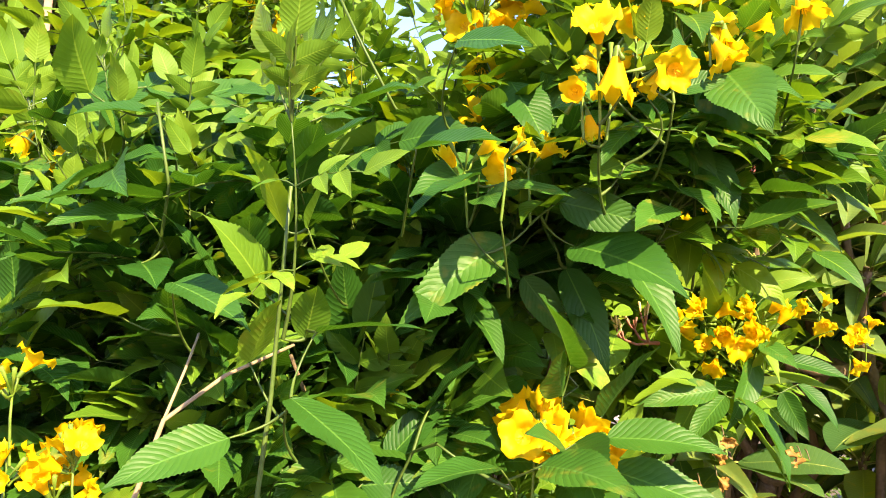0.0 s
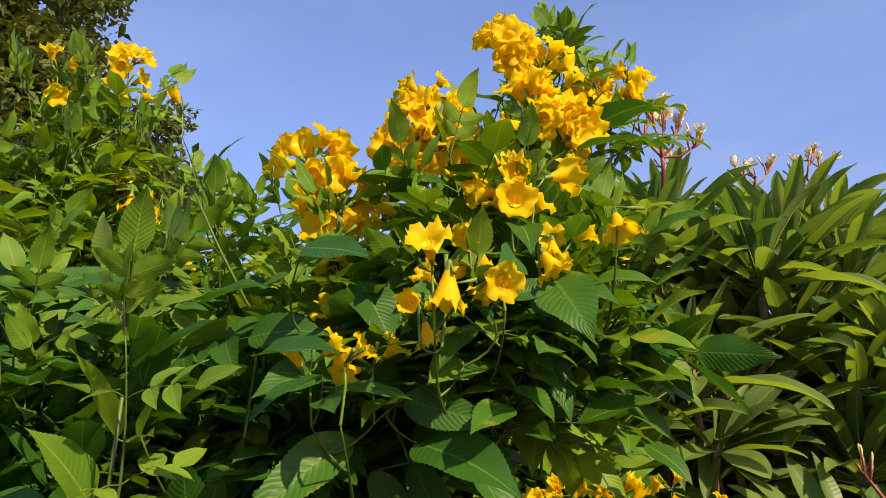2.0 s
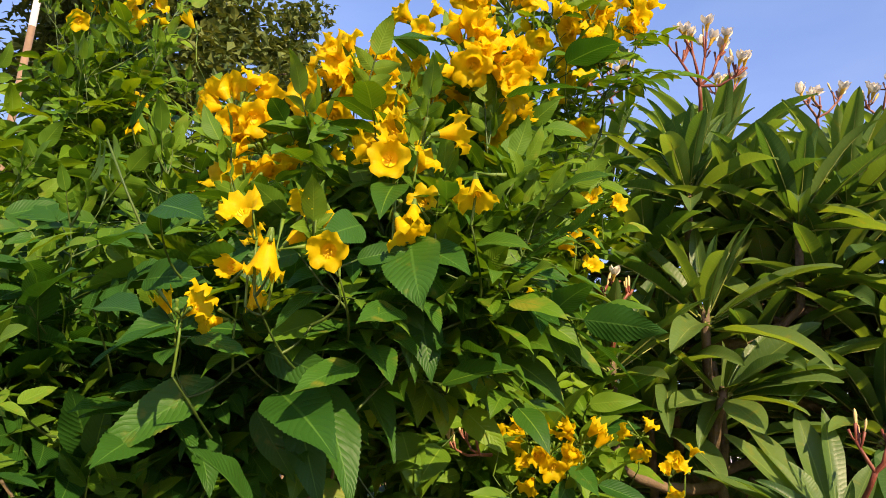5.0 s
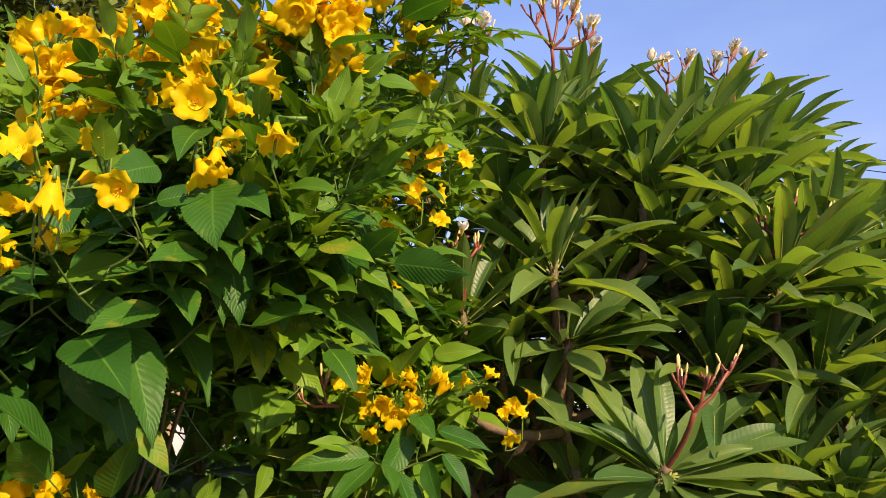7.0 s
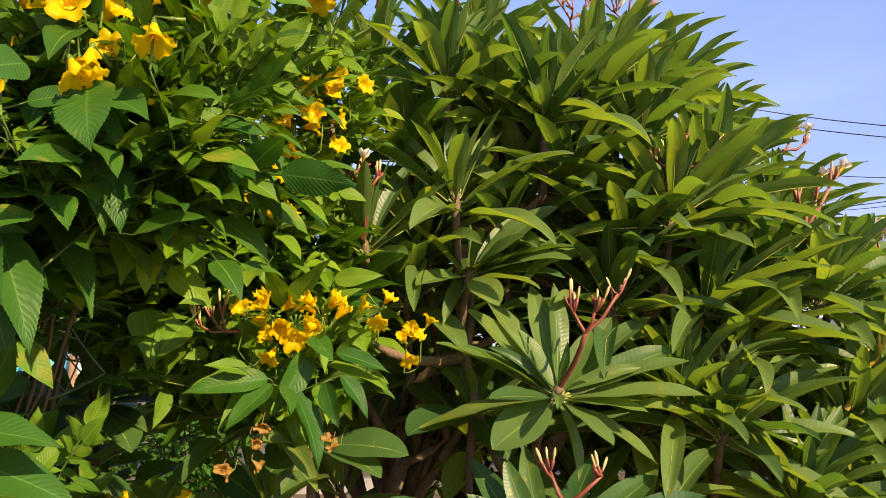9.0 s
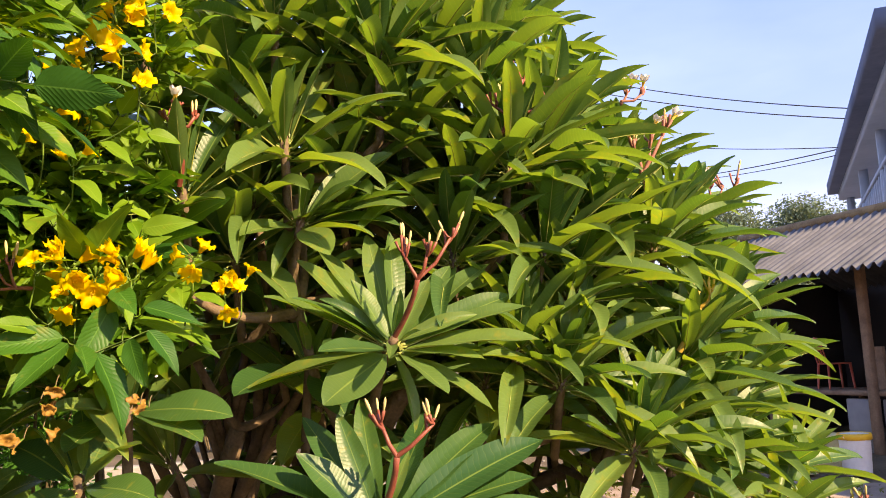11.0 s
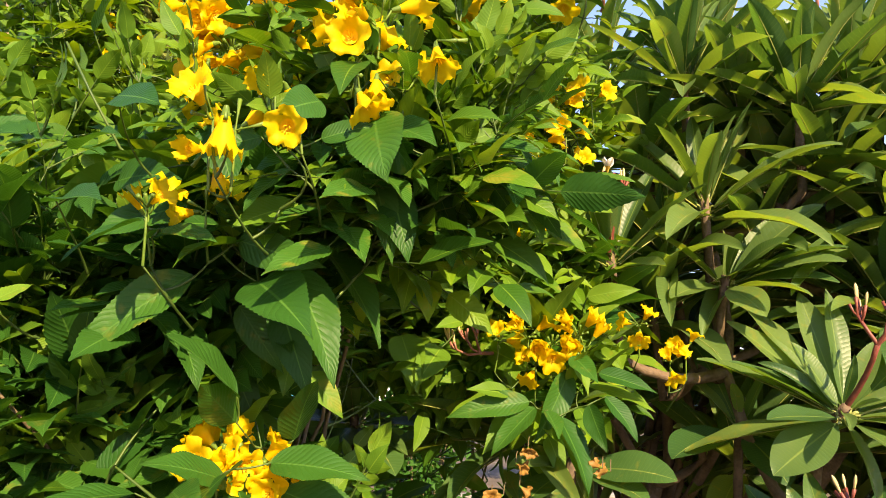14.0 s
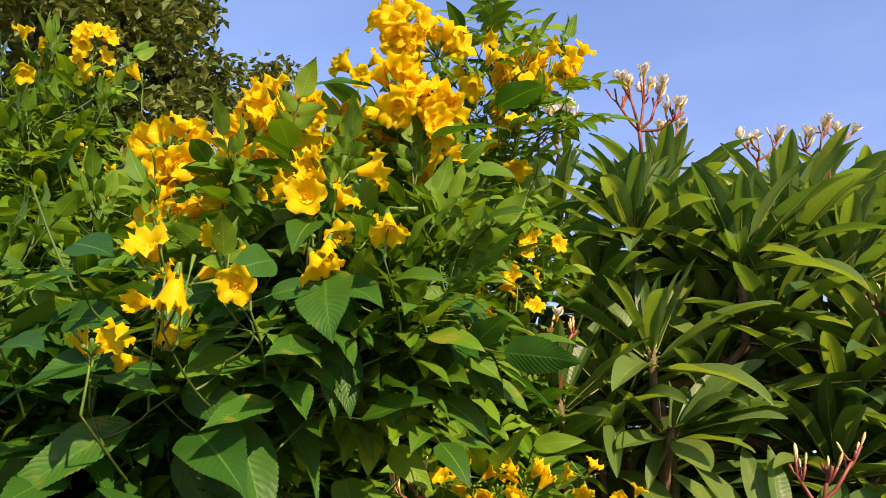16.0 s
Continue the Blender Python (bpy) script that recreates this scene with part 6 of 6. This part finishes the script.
for k in range(16):
    e = np.array((0.451, 2.056, 1.357)) * (1 - k / 15) + np.array((1.033, 2.004, 1.454)) * (k / 15) + np.array((fr.gauss(0, 0.03), fr.gauss(0, 0.10), fr.gauss(0.06, 0.08)))
    limb(bow(FORK + np.array((fr.gauss(0, 0.03), fr.gauss(0, 0.03), fr.uniform(0.0, 0.14))), e, fr.uniform(-0.08, 0.02), 5, fr.uniform(-0.05, 0.05)), 0.018, 0.009)
for row in ((1.904, 1.637, 0.967, 1.0), (1.974, 1.590, 0.884, 1.0), (1.908, 1.738, 1.001, 1.0), (2.062, 1.647, 0.993, 1.0)):
    rosette(row[:3], row[3], 14, (0.3, -0.5, 0.6), 0.3)
droopy = []
for p, q in (((1.415, 1.798, 0.913), (1.403, 1.717, 0.940)), ((1.681, 1.648, 0.836), (1.664, 1.627, 0.976))):
    b = Build()
    v, f = tube(bow(p, q, 0.01, 4, 0.01), [0.007, 0.007, 0.006, 0.006, 0.006], 7)
    b.add(v, f)
    droopy.append(part("leafy_branch", b.mesh("leafy_branch", [BARK]), tree))
for head, row in ((droopy[0], (1.402, 1.718, 0.927, 1.383, 1.606, 0.701, 0.085, 0.3, True)), (droopy[1], (1.670, 1.626, 0.963, 1.697, 1.481, 0.750, 0.095, 0.3, True)), (droopy[1], (1.627, 1.636, 0.998, 1.641, 1.553, 0.897, 0.09, 0.3, False)), (droopy[0], (1.482, 1.716, 0.986, 1.509, 1.610, 0.834, 0.07, 0.3, False))):
    spread_leaf(head, row[:3], (-0.1, -0.7, 0.5), *row[3:])
for row in ((2.086, 1.774, 1.217, 1.0), (2.017, 1.719, 1.032, 1.0), (1.933, 1.792, 1.466, 1.0), (1.895, 1.925, 1.752, 0.9), (1.764, 1.687, 1.148, 1.0), (1.421, 1.744, 1.604, 1.0), (1.642, 1.754, 1.714, 1.0), (1.209, 1.773, 1.931, 1.0), (1.617, 1.978, 2.080, 0.9)):
    rosette(row[:3], row[3] * 0.9, 25)
for i in range(8):
    for k in range(6):
        gx, gz = 0.65 + 0.2 * i + fr.uniform(-0.07, 0.07), 0.80 + 0.23 * k + fr.uniform(-0.08, 0.08)
        if gz < 1.93 - 0.75 * max(0.0, gx - 1.4):
            rosette((gx, 2.05 + fr.uniform(-0.08, 0.15), gz), fr.uniform(0.85, 1.0), 20, joined=True)
            rosette((gx + 0.1, 2.3 + fr.uniform(-0.1, 0.15), gz + 0.06), fr.uniform(0.85, 1.0), 20, joined=True)
for i in range(26):
    d = unit((fr.gauss(0, 1), fr.gauss(0.6, 0.5), abs(fr.gauss(0, 0.8)) + 0.1))
    rosette(np.array((1.35, 2.5, 1.0)) + d * np.array((0.75, 0.5, 0.80)) * fr.uniform(0.75, 1.0), fr.uniform(0.85, 1.0), 18, joined=True)
part("inner_foliage", inner.mesh("inner_foliage", [BLADE_MASS, RIB]), tree, kind="stuff")

inflorescence((0.801, 1.571, 2.106), (0.793, 1.495, 2.203), [(0.748, 1.492, 2.270), (0.767, 1.452, 2.264), (0.807, 1.487, 2.285), (0.829, 1.473, 2.264), (0.861, 1.468, 2.218)], RED_STALK, 13, 5, 0.0042, 0.045)
inflorescence((0.641, 1.691, 2.215), (0.632, 1.648, 2.246), [(0.595, 1.642, 2.264), (0.632, 1.615, 2.280), (0.676, 1.639, 2.302)], DRY_STALK, 8, 4, 0.0038, 0.04)
inflorescence((0.924, 1.779, 2.270), (0.923, 1.741, 2.288), [(0.896, 1.715, 2.301), (0.938, 1.715, 2.302)], DRY_STALK, 5, 2, 0.0038, 0.035)
inflorescence((1.135, 1.754, 2.194), (1.133, 1.715, 2.244), [(1.102, 1.703, 2.279), (1.128, 1.679, 2.257), (1.180, 1.701, 2.284)], DRY_STALK, 7, 4, 0.0038, 0.035)
inflorescence((1.316, 1.754, 2.198), (1.301, 1.715, 2.248), [(1.243, 1.706, 2.273), (1.276, 1.665, 2.298), (1.339, 1.699, 2.294)], DRY_STALK, 6, 6, 0.0038, 0.045)
inflorescence((0.601, 1.506, 1.624), (0.600, 1.441, 1.718), [(0.576, 1.436, 1.734), (0.596, 1.412, 1.742), (0.626, 1.435, 1.737)], RED_STALK, 1, 4, 0.0045, 0.022)
inflorescence((0.970, 1.383, 1.331), (0.988, 1.293, 1.425), [(0.963, 1.298, 1.473), (1.000, 1.268, 1.471), (1.046, 1.275, 1.496)], RED_STALK, 0, 9, 0.0045, 0.036)
inflorescence((0.912, 1.305, 1.033), (0.923, 1.237, 1.135), [(0.899, 1.241, 1.190), (0.975, 1.201, 1.185)], RED_STALK, 0, 7, 0.0050, 0.030)
inflorescence((1.246, 1.530, 1.740), (1.278, 1.488, 1.800), [(1.238, 1.499, 1.823), (1.291, 1.451, 1.867), (1.357, 1.455, 1.823)], RED_STALK, 0, 9, 0.005, 0.05)
inflorescence((1.697, 1.620, 1.615), (1.660, 1.588, 1.705), [(1.640, 1.585, 1.770), (1.678, 1.569, 1.785), (1.722, 1.559, 1.819)], DRY_STALK, 3, 9, 0.006, 0.05)
inflorescence((2.027, 1.818, 1.643), (2.022, 1.780, 1.692), [(2.007, 1.781, 1.724), (2.044, 1.766, 1.730), (2.081, 1.752, 1.736)], DRY_STALK, 3, 7, 0.005, 0.045)
inflorescence((1.729, 1.593, 1.282), (1.761, 1.546, 1.381), [(1.754, 1.544, 1.407), (1.786, 1.531, 1.419)], YELLOW_STALK, 0, 5, 0.006, 0.02)
inflorescence((0.376, 1.412, 1.426), (0.353, 1.387, 1.425), [(0.325, 1.383, 1.456), (0.343, 1.378, 1.461), (0.302, 1.389, 1.436)], DRY_STALK, 0, 9, 0.0032, 0.022)
inflorescence((1.756, 1.840, 1.944), (1.761, 1.802, 1.965), [(1.776, 1.794, 1.987), (1.812, 1.781, 1.981)], DRY_STALK, 3, 3, 0.005, 0.03)


inflorescence((2.069, 1.620, 0.795), (2.150, 1.600, 0.835), [(2.112, 1.585, 0.880), (2.165, 1.580, 0.868), (2.235, 1.580, 0.895)], RED_STALK, 0, 9, 0.0045, 0.03)

# Withered flowers still hanging on the low shrub.
DRY_PETAL = plain_mat("withered_petal", (0.20, 0.10, 0.02), (0.46, 0.26, 0.05), 70, 0.6, 0.3, distance=0.001, glow=0.3)
DRY_FLOWERS = []
for me in FLOWERS[:3]:
    dry = me.copy()
    dry.materials[0] = dry.materials[1] = DRY_PETAL
    DRY_FLOWERS.append(dry)
for i, p in enumerate(((0.425, 1.262, 1.271), (0.405, 1.262, 1.247), (0.428, 1.264, 1.254), (0.365, 1.268, 1.195), (0.385, 1.268, 1.199), (0.551, 1.262, 1.233), (0.539, 1.262, 1.238), (0.410, 1.264, 1.213))):
    stalk = Build()
    v, f = tube(bow(np.array(p) + np.array((0.004, 0.022, 0.016)), p, 0.004, 4), [0.0011, 0.001, 0.001, 0.0009, 0.0008], 5)
    stalk.add(v, f)
    head = part("flower_head", stalk.mesh("flower_head", [BROWN_STEM]), right.ob)
    ob = part("flower", DRY_FLOWERS[i % 3], head, "withered orange brown flower")
    ob.matrix_basis = Matrix.Translation(p) @ pose(0, 0, 0, fr.uniform(60, 200), fr.uniform(-60, 60), fr.uniform(0, 360)) @ Matrix.Diagonal((0.55, 0.34, 0.5, 1))

# Fallen flowers caught on the leaves below.
bpy.context.view_layer.update()
for i, (head, leaf_no, along_) in enumerate(((0, 12, 0.55), (0, 14, 0.7), (0, 16, 0.45), (0, 17, 0.6), (0, 10, 0.5), (1, 13, 0.6), (1, 16, 0.6), (0, 8, 0.3))):
    leaf_ob = low[head].children[leaf_no % len(low[head].children)]
    ob = tagged(new("fallen_flower", FLOWERS[i % 6]), "fallen yellow trumpet flower caught on a frangipani leaf", "flower", "fallen flowers")
    ob.matrix_basis = Matrix.Translation(leaf_ob.matrix_basis @ Vector((0.004, 0.30 * along_, 0.012))) @ pose(0, 0, 0, fr.uniform(50, 120), fr.uniform(-50, 50), fr.uniform(0, 360)) @ Matrix.Scale(fr.uniform(0.6, 0.8), 4)
